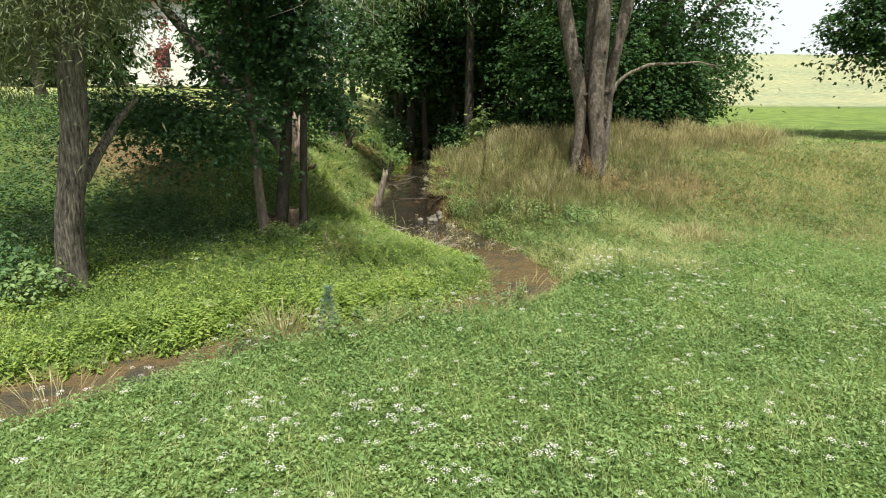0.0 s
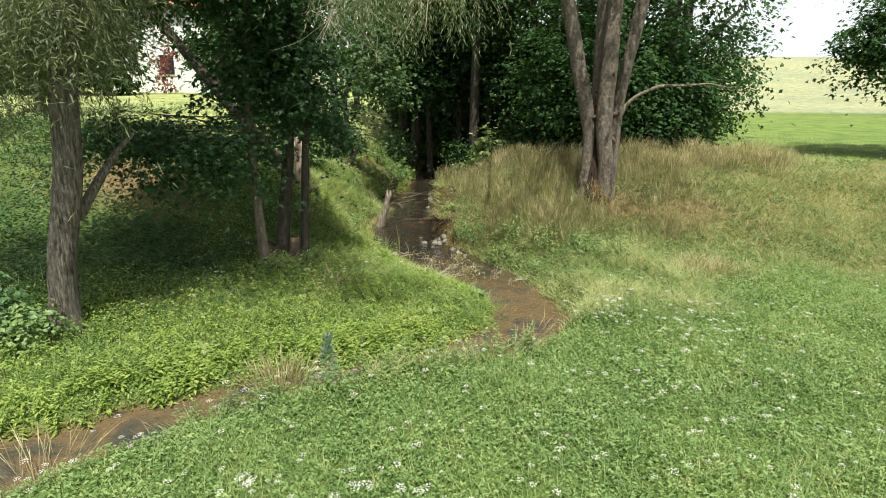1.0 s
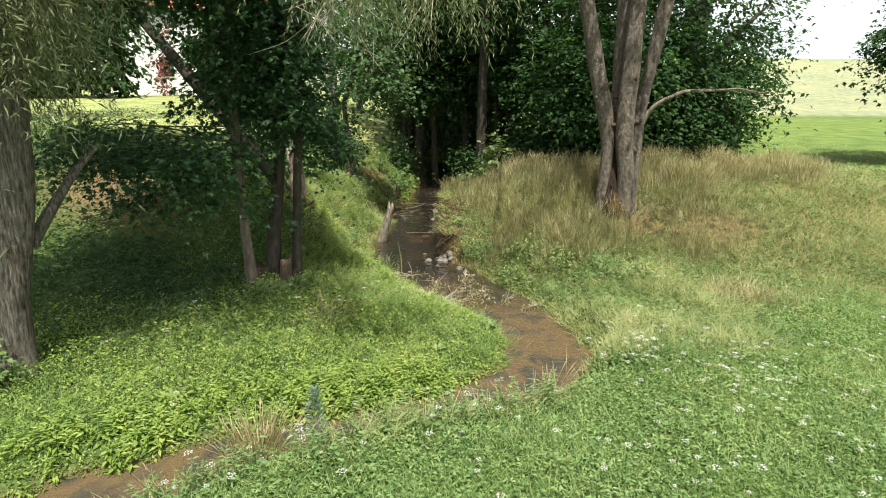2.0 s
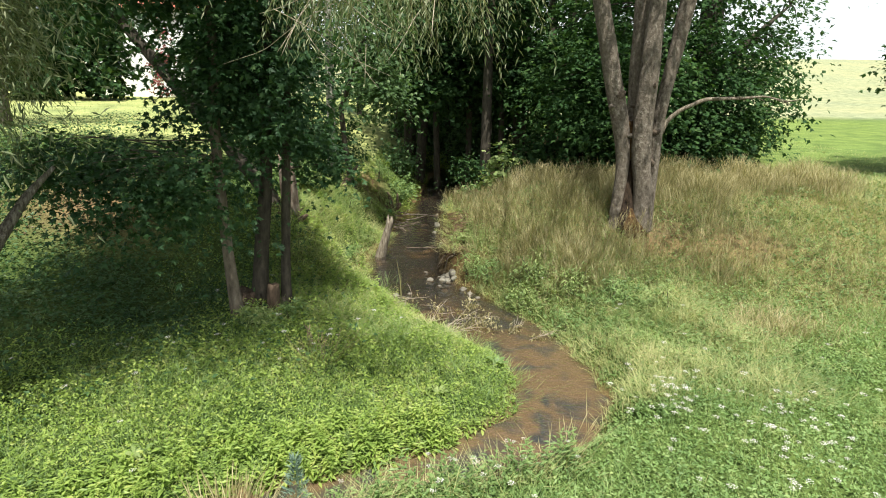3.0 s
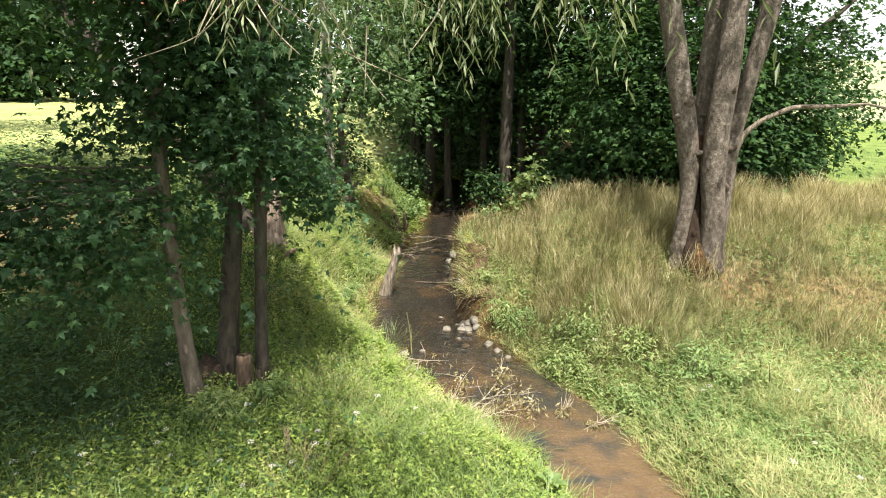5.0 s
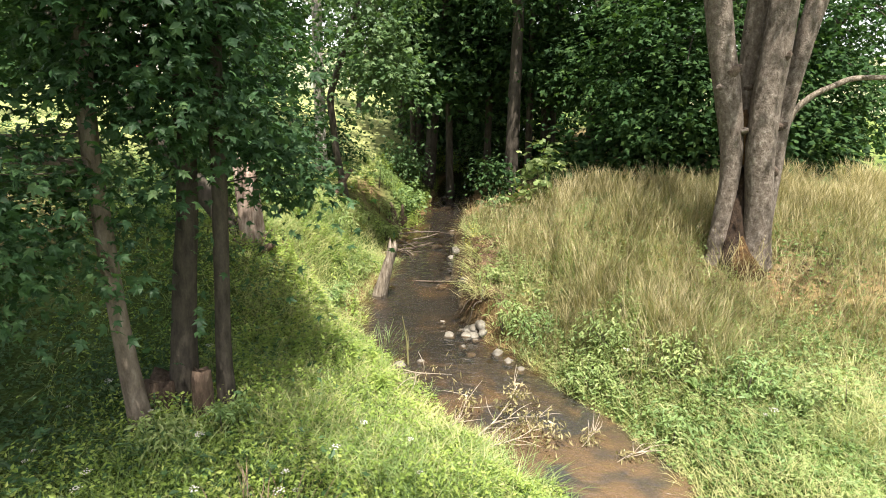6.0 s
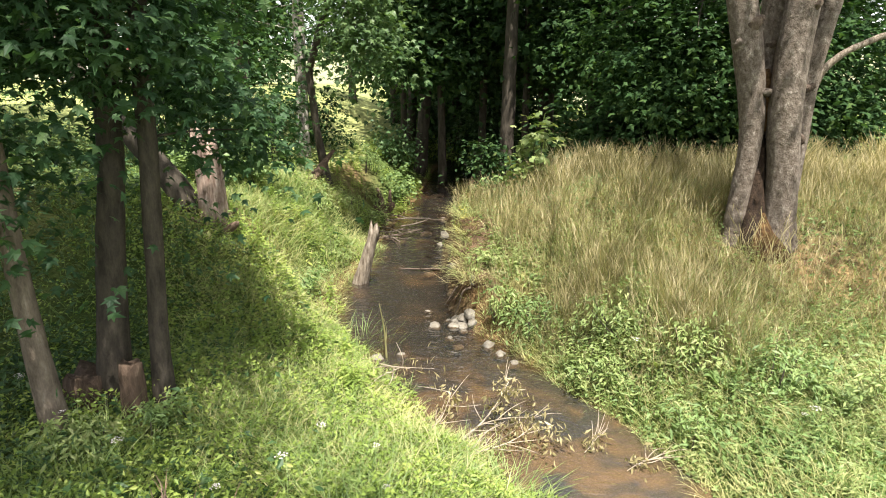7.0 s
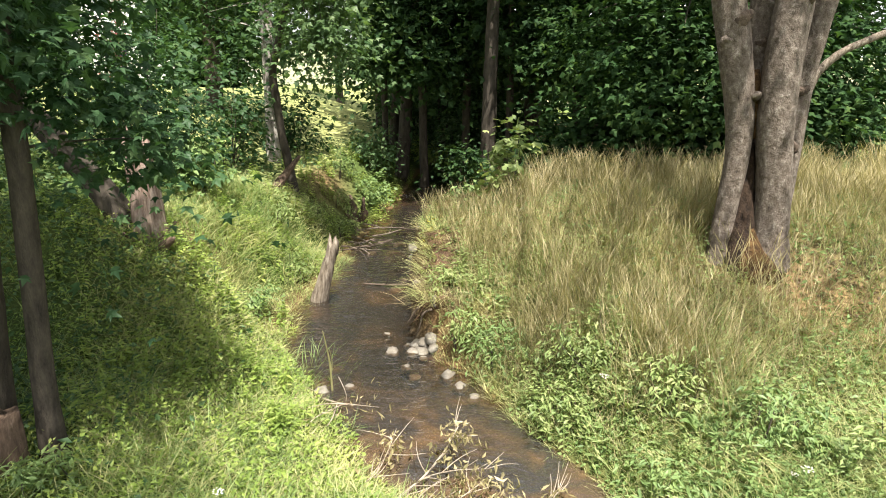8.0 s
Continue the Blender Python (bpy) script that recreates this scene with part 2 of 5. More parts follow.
M_WEED = leaf_material("light_weed_leaves", [(0.11, 0.18, 0.05), (0.17, 0.26, 0.075), (0.25, 0.34, 0.11), (0.33, 0.40, 0.16)], 0.35)
M_FEATHER = leaf_material("feathery_green", [(0.12, 0.20, 0.13), (0.17, 0.265, 0.175), (0.225, 0.325, 0.225)], 0.3)
M_YELLOW = leaf_material("yellow_leaves", [(0.5, 0.42, 0.05), (0.6, 0.52, 0.1)], 0.3)
M_RED = leaf_material("red_leaves", [(0.12, 0.03, 0.035), (0.25, 0.07, 0.07), (0.36, 0.12, 0.11)], 0.35)

# ---- ground shape ----
STREAM = np.array([
    (6, 60, 0.6), (2.5, 40, 0.6), (0.9, 30, 0.5), (0.2, 26, 0.45), (-0.2, 21, 0.38), (-0.38, 19, 0.5), (-0.45, 17, 0.6),
    (-0.5, 15.8, 0.76), (-0.35, 15, 0.72), (0.0, 14.4, 0.66), (0.4, 13.7, 0.64), (0.85, 13.0, 0.62), (1.3, 12.3, 0.55), (1.6, 11.6, 0.46),
    (1.8, 10.8, 0.47), (1.68, 10.2, 0.48), (1.25, 9.65, 0.46), (0.6, 9.22, 0.36), (-0.3, 8.8, 0.32), (-1.4, 8.3, 0.36), (-2.3, 7.7, 0.45),
    (-3.1, 7.05, 0.48), (-4.2, 6.2, 0.5), (-6, 5.0, 0.5), (-9, 3.6, 0.5), (-14, 2.5, 0.6), (-30, 0, 0.7)])


def dense_line():
    d = np.r_[0, np.cumsum(np.hypot(*np.diff(STREAM[:, :2], axis=0).T))]
    s = np.unique(np.r_[np.arange(0, d[-1], 0.15)])
    line = np.stack([np.interp(s, d, STREAM[:, k]) for k in range(3)], 1)
    for _ in range(4):
        line[1:-1] = (line[:-2] + 2 * line[1:-1] + line[2:]) / 4
    return line


LINE = dense_line()
TANGENT = np.gradient(LINE[:, :2], axis=0)


def smooth(v):
    v = np.clip(v, 0, 1)
    return v * v * (3 - 2 * v)


def bank_distance(x, y):
    """Distance from the water's edge (negative in the water), and the side: above 0 for the mound and the near meadow."""
    x, y = np.atleast_1d(x).astype(float), np.atleast_1d(y).astype(float)
    dist, side = np.empty_like(x), np.empty_like(x)
    for a in range(0, len(x), 20000):
        dx = x[a:a + 20000, None] - LINE[None, :, 0]
        dy = y[a:a + 20000, None] - LINE[None, :, 1]
        d = np.hypot(dx, dy) - LINE[None, :, 2]
        k = d.argmin(1)
        i = np.arange(len(k))
        dist[a:a + 20000] = d[i, k]
        side[a:a + 20000] = TANGENT[k, 0] * dy[i, k] - TANGENT[k, 1] * dx[i, k]
    wob = 0.05 * np.sin(5.1 * x + 2.0 * np.sin(3.3 * y)) + 0.04 * np.sin(7.7 * y + 1.5 * np.sin(4.2 * x))
    return dist + wob, side


def water_level(y):
    return 0.02 * np.clip(np.asarray(y, float) - 16.0, 0, 14) + 0.03 * smooth((np.asarray(y, float) - 16.8) / 0.15)


def ground(x, y, parts=False):
    x, y = np.atleast_1d(x).astype(float), np.atleast_1d(y).astype(float)
    d, side = bank_distance(x, y)
    zw = water_level(y)
    right = 0.36 + 1.05 * smooth((y - 12.2) / 4.3) - 0.32 * smooth((y - 19) / 12) - 0.4 * smooth((y - 32) / 30)
    right = right - 0.55 * smooth((y - 16.9) / 1.8) * (1 - smooth((x - 2.4) / 2.5)) * (y < 60)
    crest = 0.35 + 1.25 * smooth((-x - 2.5) / 4.5)
    left = 0.17 + 0.17 * smooth(d / 3.0) + crest * smooth((y - 11.5 - 0.25 * (x + 6)) / 6.5) * smooth((d - 0.4) / 4.0)
    left += 0.25 * smooth((-x - 3) / 3) * smooth((d - 1) / 3)
    left += 0.95 * smooth((y - 13.4) / 1.9) * (1 - 0.25 * smooth((y - 17.5) / 1.5)) * smooth((d - 0.15) / 1.35) * (1 - 0.8 * smooth((-x - 3.2) / 3)) * (1 - smooth((y - 45) / 20))
    high = np.where(side > 0, right, left) + 13 * smooth((y - 70) / 220)
    high = high + 0.035 * np.sin(1.7 * x + 0.6 * y) * np.sin(1.3 * y - 0.5 * x) + 0.02 * np.sin(4.1 * x) * np.sin(3.7 * y)
    high = np.where((side > 0) & (y < 60), zw + (high - zw) * (1 - (0.56 - 0.2 * smooth((y - 15.6) / 0.8)) * smooth((y - 13) / 2) * (1 - smooth(d / 2.1))), high)
    cliff = (side > 0) * smooth((y - 14.4) / 0.8) * (1 - smooth((y - 19) / 2))
    width = np.where(side > 0, 0.5 + 0.6 * smooth((y - 10.5) / 2), 0.4 + 0.5 * smooth((y - 11) / 2)) * (1 - cliff) + 0.18 * cliff
    up = smooth((d + 0.06) / width) ** 0.8
    z = np.where(d > -0.06, (zw - 0.05) + (high - zw + 0.05) * up, zw - 0.05 - 0.10 * smooth((-d - 0.06) / 0.3))
    return (z, d, side) if parts else z


def gz(x, y):
    return float(ground(x, y)[0])


# ---- mesh helpers ----
def mesh_from(name, verts, faces, mats, smooth_faces=True):
    """A mesh out of arrays: verts (n, 3), faces (m, k)."""
    me = bpy.data.meshes.new(name)
    verts, faces = np.asarray(verts, np.float32), np.asarray(faces, np.int32)
    k = faces.shape[1]
    me.vertices.add(len(verts))
    me.vertices.foreach_set("co", verts.ravel())
    me.loops.add(faces.size)
    me.loops.foreach_set("vertex_index", faces.ravel())
    me.polygons.add(len(faces))
    me.polygons.foreach_set("loop_start", np.arange(0, faces.size, k, dtype=np.int32))
    me.polygons.foreach_set("use_smooth", np.full(len(faces), smooth_faces))
    for m in mats:
        me.materials.append(m)
    me.update(calc_edges=True)
    return me


def put(name, me, parent=None, label="", category="", group="", kind=""):
    ob = new(name, me)
    if parent is not None:
        ob.parent = parent
        ob.matrix_parent_inverse = parent.matrix_world.inverted()
    return tagged(ob, label, category, group, kind)


def part(name, bm, material, parent, label=""):
    me = bpy.data.meshes.new(name)
    bm.to_mesh(me)
    bm.free()
    me.materials.append(material)
    return put(name, me, parent, label)


def thing(name, x, y, z, label, category, group=""):
    ob = new(name)
    ob.empty_display_size = 0.2
    ob.matrix_world = pose(x, y, z)
    return tagged(ob, label, category, group)


def unit(v):
    return v / np.maximum(np.linalg.norm(v, axis=-1, keepdims=True), 1e-9)


def scatter(shape, at, axis, normal, size):
    """Copies of a small shape (verts, triangles), its y along axis and its z near normal, joined into arrays."""
    tv, tf = shape
    tv, tf = np.asarray(tv, float), np.asarray(tf, int)
    Y = unit(axis)
    X = unit(np.cross(Y, normal))
    Z = np.cross(X, Y)
    size = np.asarray(size, float)
    if size.ndim == 1:
        size = np.repeat(size[:, None], 3, 1)
    loc = tv[None] * size[:, None, :]
    V = at[:, None, :] + loc[..., 0:1] * X[:, None] + loc[..., 1:2] * Y[:, None] + loc[..., 2:3] * Z[:, None]
    F = tf[None] + (np.arange(len(at)) * len(tv))[:, None, None]
    return V.reshape(-1, 3), F.reshape(-1, tf.shape[1])


def join(pieces):
    vs, fs, o = [], [], 0
    for v, f in pieces:
        vs.append(v)
        fs.append(f + o)
        o += len(v)
    return np.concatenate(vs), np.concatenate(fs)


def fan(pts, centre):
    """A flat leaf outline as triangles round its centre."""
    v = [centre] + pts
    return v, [(0, i, i + 1) for i in range(1, len(pts))]


OVAL = ([(0, 0, 0), (-0.36, 0.42, 0.09), (0, 0.5, 0), (0.36, 0.42, 0.09), (0, 1, -0.08)], [(0, 2, 1), (0, 3, 2), (1, 2, 4), (2, 3, 4)])
KITE = ([(0, 0, 0), (-0.4, 0.5, 0.1), (0, 1, -0.05), (0.4, 0.5, 0.1)], [(0, 2, 1), (0, 3, 2)])
HERB = ([(0, 0, 0), (-0.26, 0.42, 0.08), (0, 1, -0.12), (0.26, 0.42, 0.08)], [(0, 2, 1), (0, 3, 2)])
NARROW = ([(0, 0, 0), (-0.085, 0.4, 0.02), (0, 1, -0.1), (0.085, 0.4, 0.02)], [(0, 2, 1), (0, 3, 2)])
LANCE = ([(0, 0, 0), (-0.17, 0.42, 0.03), (0, 1, -0.1), (0.17, 0.42, 0.03)], [(0, 2, 1), (0, 3, 2)])
BLADE = ([(-0.5, 0, 0), (0.5, 0, 0), (-0.4, 0.5, 0.1), (0.4, 0.5, 0.1), (0, 1, 0.42)], [(0, 1, 3), (0, 3, 2), (2, 3, 4)])
STALK = ([(-0.5, 0, 0), (0.5, 0, 0), (-0.35, 0.55, 0.06), (0.35, 0.55, 0.06), (-0.9, 0.8, 0.16), (0.9, 0.8, 0.16), (0, 1, 0.28)],
         [(0, 1, 3), (0, 3, 2), (2, 3, 5), (2, 5, 4), (4, 5, 6)])
MAPLE = fan([(0, -0.02, 0), (-0.42, 0.16, -0.06), (-0.25, 0.27, 0.03), (-0.55, 0.55, -0.07), (-0.2, 0.5, 0.03), (0, 1, -0.12),
             (0.2, 0.5, 0.03), (0.55, 0.55, -0.07), (0.25, 0.27, 0.03), (0.42, 0.16, -0.06), (0, -0.02, 0)], (0, 0.3, 0.05))
LOBED = ([(0, 0, 0), (-0.5, 0.35, -0.03), (-0.22, 0.5, 0.05), (0, 1, -0.1), (0.22, 0.5, 0.05), (0.5, 0.35, -0.03)], [(0, 2, 1), (0, 4, 2), (2, 4, 3), (0, 5, 4)])
STAR = fan([(0, 0, 0), (-0.5, 0.25, -0.05), (-0.2, 0.4, 0.04), (-0.4, 0.75, -0.05), (0, 1, -0.08), (0.4, 0.75, -0.05), (0.2, 0.4, 0.04), (0.5, 0.25, -0.05), (0, 0, 0)], (0, 0.35, 0.05))


def tube(path, radii, sides=12, rough=0.0, seed=0, flare=0.0, most=60):
    """A tapering round stem along a path, with an uneven skin; steps are filled in smoothly."""
    path, radii = np.asarray(path, float), np.asarray(radii, float)
    d = np.r_[0, np.cumsum(np.linalg.norm(np.diff(path, axis=0), axis=1))]
    step = max(0.05, min(0.16, radii.max() * 0.9))
    s = np.linspace(0, d[-1], max(3, min(most, int(d[-1] / step))))
    P = np.stack([np.interp(s, d, path[:, k]) for k in range(3)], 1)
    R = np.interp(s, d, radii)
    for _ in range(3):
        P[1:-1] = (P[:-2] + 2 * P[1:-1] + P[2:]) / 4
    T = unit(np.gradient(P, axis=0))
    ref = np.array((0.0, 1.0, 0.0)) if abs(T[:, 1]).mean() < 0.7 else np.array((1.0, 0, 0))
    X = unit(np.cross(T, ref))
    Y = np.cross(T, X)
    a = np.linspace(0, 2 * math.pi, sides, endpoint=False)
    rng = np.random.default_rng(seed)
    ph = rng.uniform(0, 6.28, 6)
    rad = R[:, None] * np.ones(sides)[None]
    if rough:
        rad = rad * (1 + rough * (0.5 * np.sin(2 * a[None] + 2.1 * s[:, None] + ph[0]) + 0.35 * np.sin(3 * a[None] - 3.3 * s[:, None] + ph[1])
                                  + 0.4 * np.sin(6.3 * s[:, None] + ph[2]) * np.sin(a[None] + ph[3]) + 0.25 * np.sin(5 * a[None] + ph[4])))
        rad = rad * (1 + rough * 0.4 * rng.normal(size=rad.shape).clip(-1.5, 1.5) * 0.5)
    if flare:
        rad = rad * (1 + flare * np.exp(-s / 0.22)[:, None] * (0.65 + 0.35 * np.sin(4 * a[None] + ph[5])))
    V = P[:, None] + rad[..., None] * (np.cos(a)[None, :, None] * X[:, None] + np.sin(a)[None, :, None] * Y[:, None])
    n, k = len(P), sides
    V = np.concatenate([V.reshape(-1, 3), P[:1], P[-1:]])
    i = np.arange(n - 1)[:, None] * k
    j = np.arange(k)[None]
    j2 = (j + 1) % k
    q = np.stack([i + j, i + j2, i + k + j2, i + k + j], -1).reshape(-1, 4)
    F = np.concatenate([q[:, [0, 1, 2]], q[:, [0, 2, 3]], np.stack([np.full(k, n * k), j2[0], j[0]], 1),
                        np.stack([np.full(k, n * k + 1), (n - 1) * k + j[0], (n - 1) * k + j2[0]], 1)])
    return V, F


# ---- ground sheet and water ----
def spread(lo, hi, step, far, growth=1.16):
    core = np.arange(lo, hi + step / 2, step)
    out, s, v = [], step, hi
    while v < far:
        s *= growth
        v += s
        out.append(v)
    back, s, v = [], step, lo
    while v > -far:
        s *= growth
        v -= s
        back.append(v)
    return np.r_[back[::-1], core, out]


def make_ground():
    gx, gy = spread(-8.5, 10, 0.115, 2500), spread(0.5, 24, 0.115, 2500)
    X, Y = np.meshgrid(gx, gy)
    x, y = X.ravel(), Y.ravel()
    z, d, side = ground(x, y, True)
    nx, ny = len(gx), len(gy)
    q = (np.arange(ny - 1)[:, None] * nx + np.arange(nx - 1)[None])
    F = np.stack([q, q + 1, q + nx + 1, q + nx], -1).reshape(-1, 4)
    me = mesh_from("ground", np.stack([x, y, z], 1), F, [M_GROUND])
    # cover: bed, bare banks, turf, mown lawn, dry field, leaf litter under the trees
    c = np.empty((len(x), 3))
    c[:] = (0.085, 0.12, 0.04)
    c[:] = np.where((y > 17)[:, None] & (side > 0)[:, None], (0.14, 0.19, 0.06), c)
    c[:] = np.where((y > 59)[:, None], (0.28, 0.285, 0.2), c)
    c[:] = np.where(((y > 56.5) & (y < 59.5))[:, None], (0.13, 0.17, 0.06), c)
    lawn = smooth((y - 16.5) / 2.0) * (side < 0) * (d > 1.5) * (y < 60)
    c = c * (1 - lawn[:, None]) + np.array((0.30, 0.325, 0.15)) * lawn[:, None]
    slope = 0.75 * smooth((y + 0.35 * x - 13.2) / 2.5) * (side > 0) * (y < 18.5) * (x < 14)
    c = c * (1 - slope[:, None]) + np.array((0.17, 0.14, 0.075)) * slope[:, None]
    litter = np.exp(-(((x + 6.0) / 1.4) ** 2 + ((y - 14.6) / 0.8) ** 2)) * (side < 0)
    litter = np.maximum(litter, 0.95 * np.exp(-(((x - 3.95) / 1.0) ** 2 + ((y - 14.6) / 0.75) ** 2)) * (side > 0))
    litter = np.maximum(litter, 0.75 * np.exp(-(((x - 5.2) / 1.1) ** 2 + ((y - 14.4) / 0.5) ** 2)) * (side > 0))
    litter = np.maximum(litter, 0.8 * smooth((y - 17.5) / 2) * (1 - smooth((y - 34) / 6)) * (1 - smooth((np.abs(x - 3.0) - 4) / 2)) * (side > 0))
    litter = np.maximum(litter, 0.9 * np.exp(-(((x + 1.9) / 0.45) ** 2 + ((y - 20.6) / 1.0) ** 2)))
    litter = np.maximum(litter, 0.9 * np.exp(-(((x + 2.5) / 0.5) ** 2 + ((y - 15.6) / 0.6) ** 2)))
    c = c * (1 - litter[:, None]) + np.array((0.19, 0.125, 0.08)) * litter[:, None]
    cliff = smooth((y - 14.2) / 0.8)
    bank = (1 - smooth((d - 0.04 - 0.15 * cliff) / (0.12 + 0.2 * cliff))) * (y < 45)
    c = c * (1 - bank[:, None]) + np.array((0.13, 0.085, 0.05)) * bank[:, None]
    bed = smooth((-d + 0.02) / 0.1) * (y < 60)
    # Upstream bed gets a darker colour in place of the trees' shade.
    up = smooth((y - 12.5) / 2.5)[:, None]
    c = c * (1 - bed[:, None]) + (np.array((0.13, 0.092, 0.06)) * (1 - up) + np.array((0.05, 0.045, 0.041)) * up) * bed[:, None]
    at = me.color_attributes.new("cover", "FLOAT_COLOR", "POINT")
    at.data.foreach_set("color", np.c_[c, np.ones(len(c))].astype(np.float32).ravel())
    put("ground", me, None, "grassy stream valley with meadow, mound and far dry field", "ground", kind="structure")


def make_water():
    P = LINE
    N = unit(np.c_[-TANGENT[:, 1], TANGENT[:, 0]])
    cols = np.linspace(-1, 1, 9)
    V = P[:, None, :2] + N[:, None] * (cols[None, :, None] * (P[:, None, 2:3] + 0.14))
    z = water_level(V[..., 1])
    V = np.dstack([V, z]).reshape(-1, 3)
    n, k = len(P), len(cols)
    q = (np.arange(n - 1)[:, None] * k + np.arange(k - 1)[None])
    F = np.stack([q, q + k, q + k + 1, q + 1], -1).reshape(-1, 4)
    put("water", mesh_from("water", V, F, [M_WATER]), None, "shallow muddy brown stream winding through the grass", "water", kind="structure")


make_ground()
make_water()


# ---- trees ----
def spray_points(rng, centre, radii, clumps, per, leaf, hollow=0.55, flat=0.4, spread_r=0.45):
    """Leaf places in flat sprays scattered through an egg-shaped crown."""
    u = unit(rng.normal(size=(clumps, 3)))
    r = rng.uniform(hollow ** 3, 1, clumps) ** (1 / 3)
    C = np.asarray(centre) + u * r[:, None] * np.asarray(radii) * (1 + 0.14 * rng.normal(size=(clumps, 1)))
    out = unit(u * np.array((1, 1, 0.35)) + 0.25 * rng.normal(size=(clumps, 3)))
    k = rng.poisson(per, clumps).clip(3)
    idx = np.repeat(np.arange(clumps), k)
    q = rng.normal(size=(len(idx), 3)) * spread_r * np.array((1, 1, flat))
    sc = rng.uniform(0.6, 1.35, clumps)[idx]
    P = C[idx] + q * sc[:, None]
    droop = np.linalg.norm(q[:, :2], axis=1) ** 2
    P[:, 2] -= 0.35 * droop / max(spread_r, 0.1)
    az = rng.uniform(0, 2 * math.pi, len(idx))
    side = np.c_[np.cos(az), np.sin(az), np.zeros(len(az))]
    A = unit(0.7 * side + 0.55 * out[idx] + np.array((0, 0, -0.35)) + 0.2 * rng.normal(size=(len(idx), 3)))
    N = unit(np.array((0, 0, 1.0)) + 0.35 * out[idx] + 0.42 * rng.normal(size=(len(idx), 3)))
    S = leaf * rng.uniform(0.6, 1.25, len(idx))
    return C, P, A, N, S


def crown_mesh(seed, blobs, shape, leaf, mat, spread_r=0.45, flat=0.4, hollow=0.55):
    """blobs: (centre, radii, clumps, leaves a clump)."""
    rng = np.random.default_rng(seed)
    got, cent = [], []
    for centre, radii, clumps, per in blobs:
        C, P, A, N, S = spray_points(rng, centre, radii, clumps, per, leaf, hollow, flat, spread_r)
        keep = P[:, 2] > ground(P[:, 0], P[:, 1]) + 0.12
        got.append(scatter(shape, P[keep], A[keep], N[keep], S[keep]))
        cent.append(C)
    return join(got), np.concatenate(cent)


def limbs_to(seed, sources, targets, r0, count, sides=5):
    """Thin crooked branches from points on the stems to clumps of the crown."""
    rng = np.random.default_rng(seed)
    got = []
    pick = rng.choice(len(targets), min(count, len(targets)), replace=False)
    S = np.asarray(sources, float)
    for k in pick:
        t = targets[k]
        below = S[S[:, 2] < t[2] + 0.6]
        if len(below) == 0:
            continue
        s = below[np.argmin(np.linalg.norm((below - t) * np.array((1, 1, 0.7)), axis=1))]
        L = np.linalg.norm(t - s)
        if L < 0.25:
            continue
        mid = s + (t - s) * 0.5 + rng.normal(size=3) * 0.08 * L + np.array((0, 0, 0.08 * L))
        r = r0 * (0.5 + 0.5 * min(1, L / 2.5))
        got.append(tube([s, mid, t], [r, r * 0.6, r * 0.22], sides, 0.1, int(k), 0.0, 8))
    return got


def stem_points(stems):
    pts = []
    for path, radii in stems:
        path = np.asarray(path, float)
        for a, b in zip(path[:-1], path[1:]):
            for f in np.linspace(0, 1, 7):
                pts.append(a + (b - a) * f)
    return pts


def tree(name, label, base, stems, blobs, shape, leaf, leaf_mat, bark, seed, limbs=40, limb_r=0.03, spread_r=0.45, flat=0.4, hollow=0.55, sides=12, rough=0.12, flare=0.5, group="", upper=()):
    top = thing(name, base[0], base[1], gz(base[0], base[1]), label, "tree", group)
    for i, (path, radii) in enumerate(stems):
        v, f = tube(path, radii, sides, rough, seed + i, flare)
        put("trunk", mesh_from("trunk", v, f, [bark]), top)
    (v, f), cent = crown_mesh(seed, blobs, shape, leaf, leaf_mat, spread_r, flat, hollow)
    put("crown", mesh_from("crown", v, f, [leaf_mat], False), top, kind="stuff")
    if upper:
        (v, f), more = crown_mesh(seed + 9, upper, LOBED, leaf * 1.2, leaf_mat, 0.3, 0.4, 0.2)
        put("upper_crown", mesh_from("upper_crown", v, f, [leaf_mat], False), top, kind="stuff")
        cent = np.concatenate([cent, more])
    if limbs:
        for v, f in limbs_to(seed + 50, stem_points(stems), cent, limb_r, limbs):
            put("branch", mesh_from("branch", v, f, [bark]), top)
    return top


def sunk(x, y, dz=0.12):
    return (x, y, gz(x, y) - dz)


# slender maples on the near bank: one pale thin stem, two dark stems round an old cut stump
tree("maple_tree", "slender maple with a pale leaning lower stem and low leafy branches", (-2.6, 12.0),
     [([sunk(-2.55, 12.0), (-2.63, 12.0, 1.4), (-2.67, 12.0, 2.6), (-2.62, 12.05, 4.0), (-2.6, 12.1, 6.0), (-2.5, 12.2, 8.0)], [0.092, 0.075, 0.066, 0.06, 0.045, 0.02])],
     [((-3.35, 11.5, 2.4), (1.05, 0.85, 0.62), 84, 40), ((-2.2, 12.1, 4.0), (0.95, 0.8, 0.6), 60, 36), ((-4.6, 11.9, 2.65), (0.95, 0.7, 0.3), 40, 40)],
     # Last upper cluster is out of view, added to shade the leaves below.
     MAPLE, 0.092, M_NEARMAPLE, M_THIN_BARK, 11, 60, 0.016, 0.24, 0.3, 0.3, 12, 0.08, 0.25, "", [((-3.5, 11.8, 5.9), (1.8, 1.7, 1.5), 160, 40), ((-3.1, 10.9, 7.4), (1.9, 1.1, 0.6), 100, 40)])
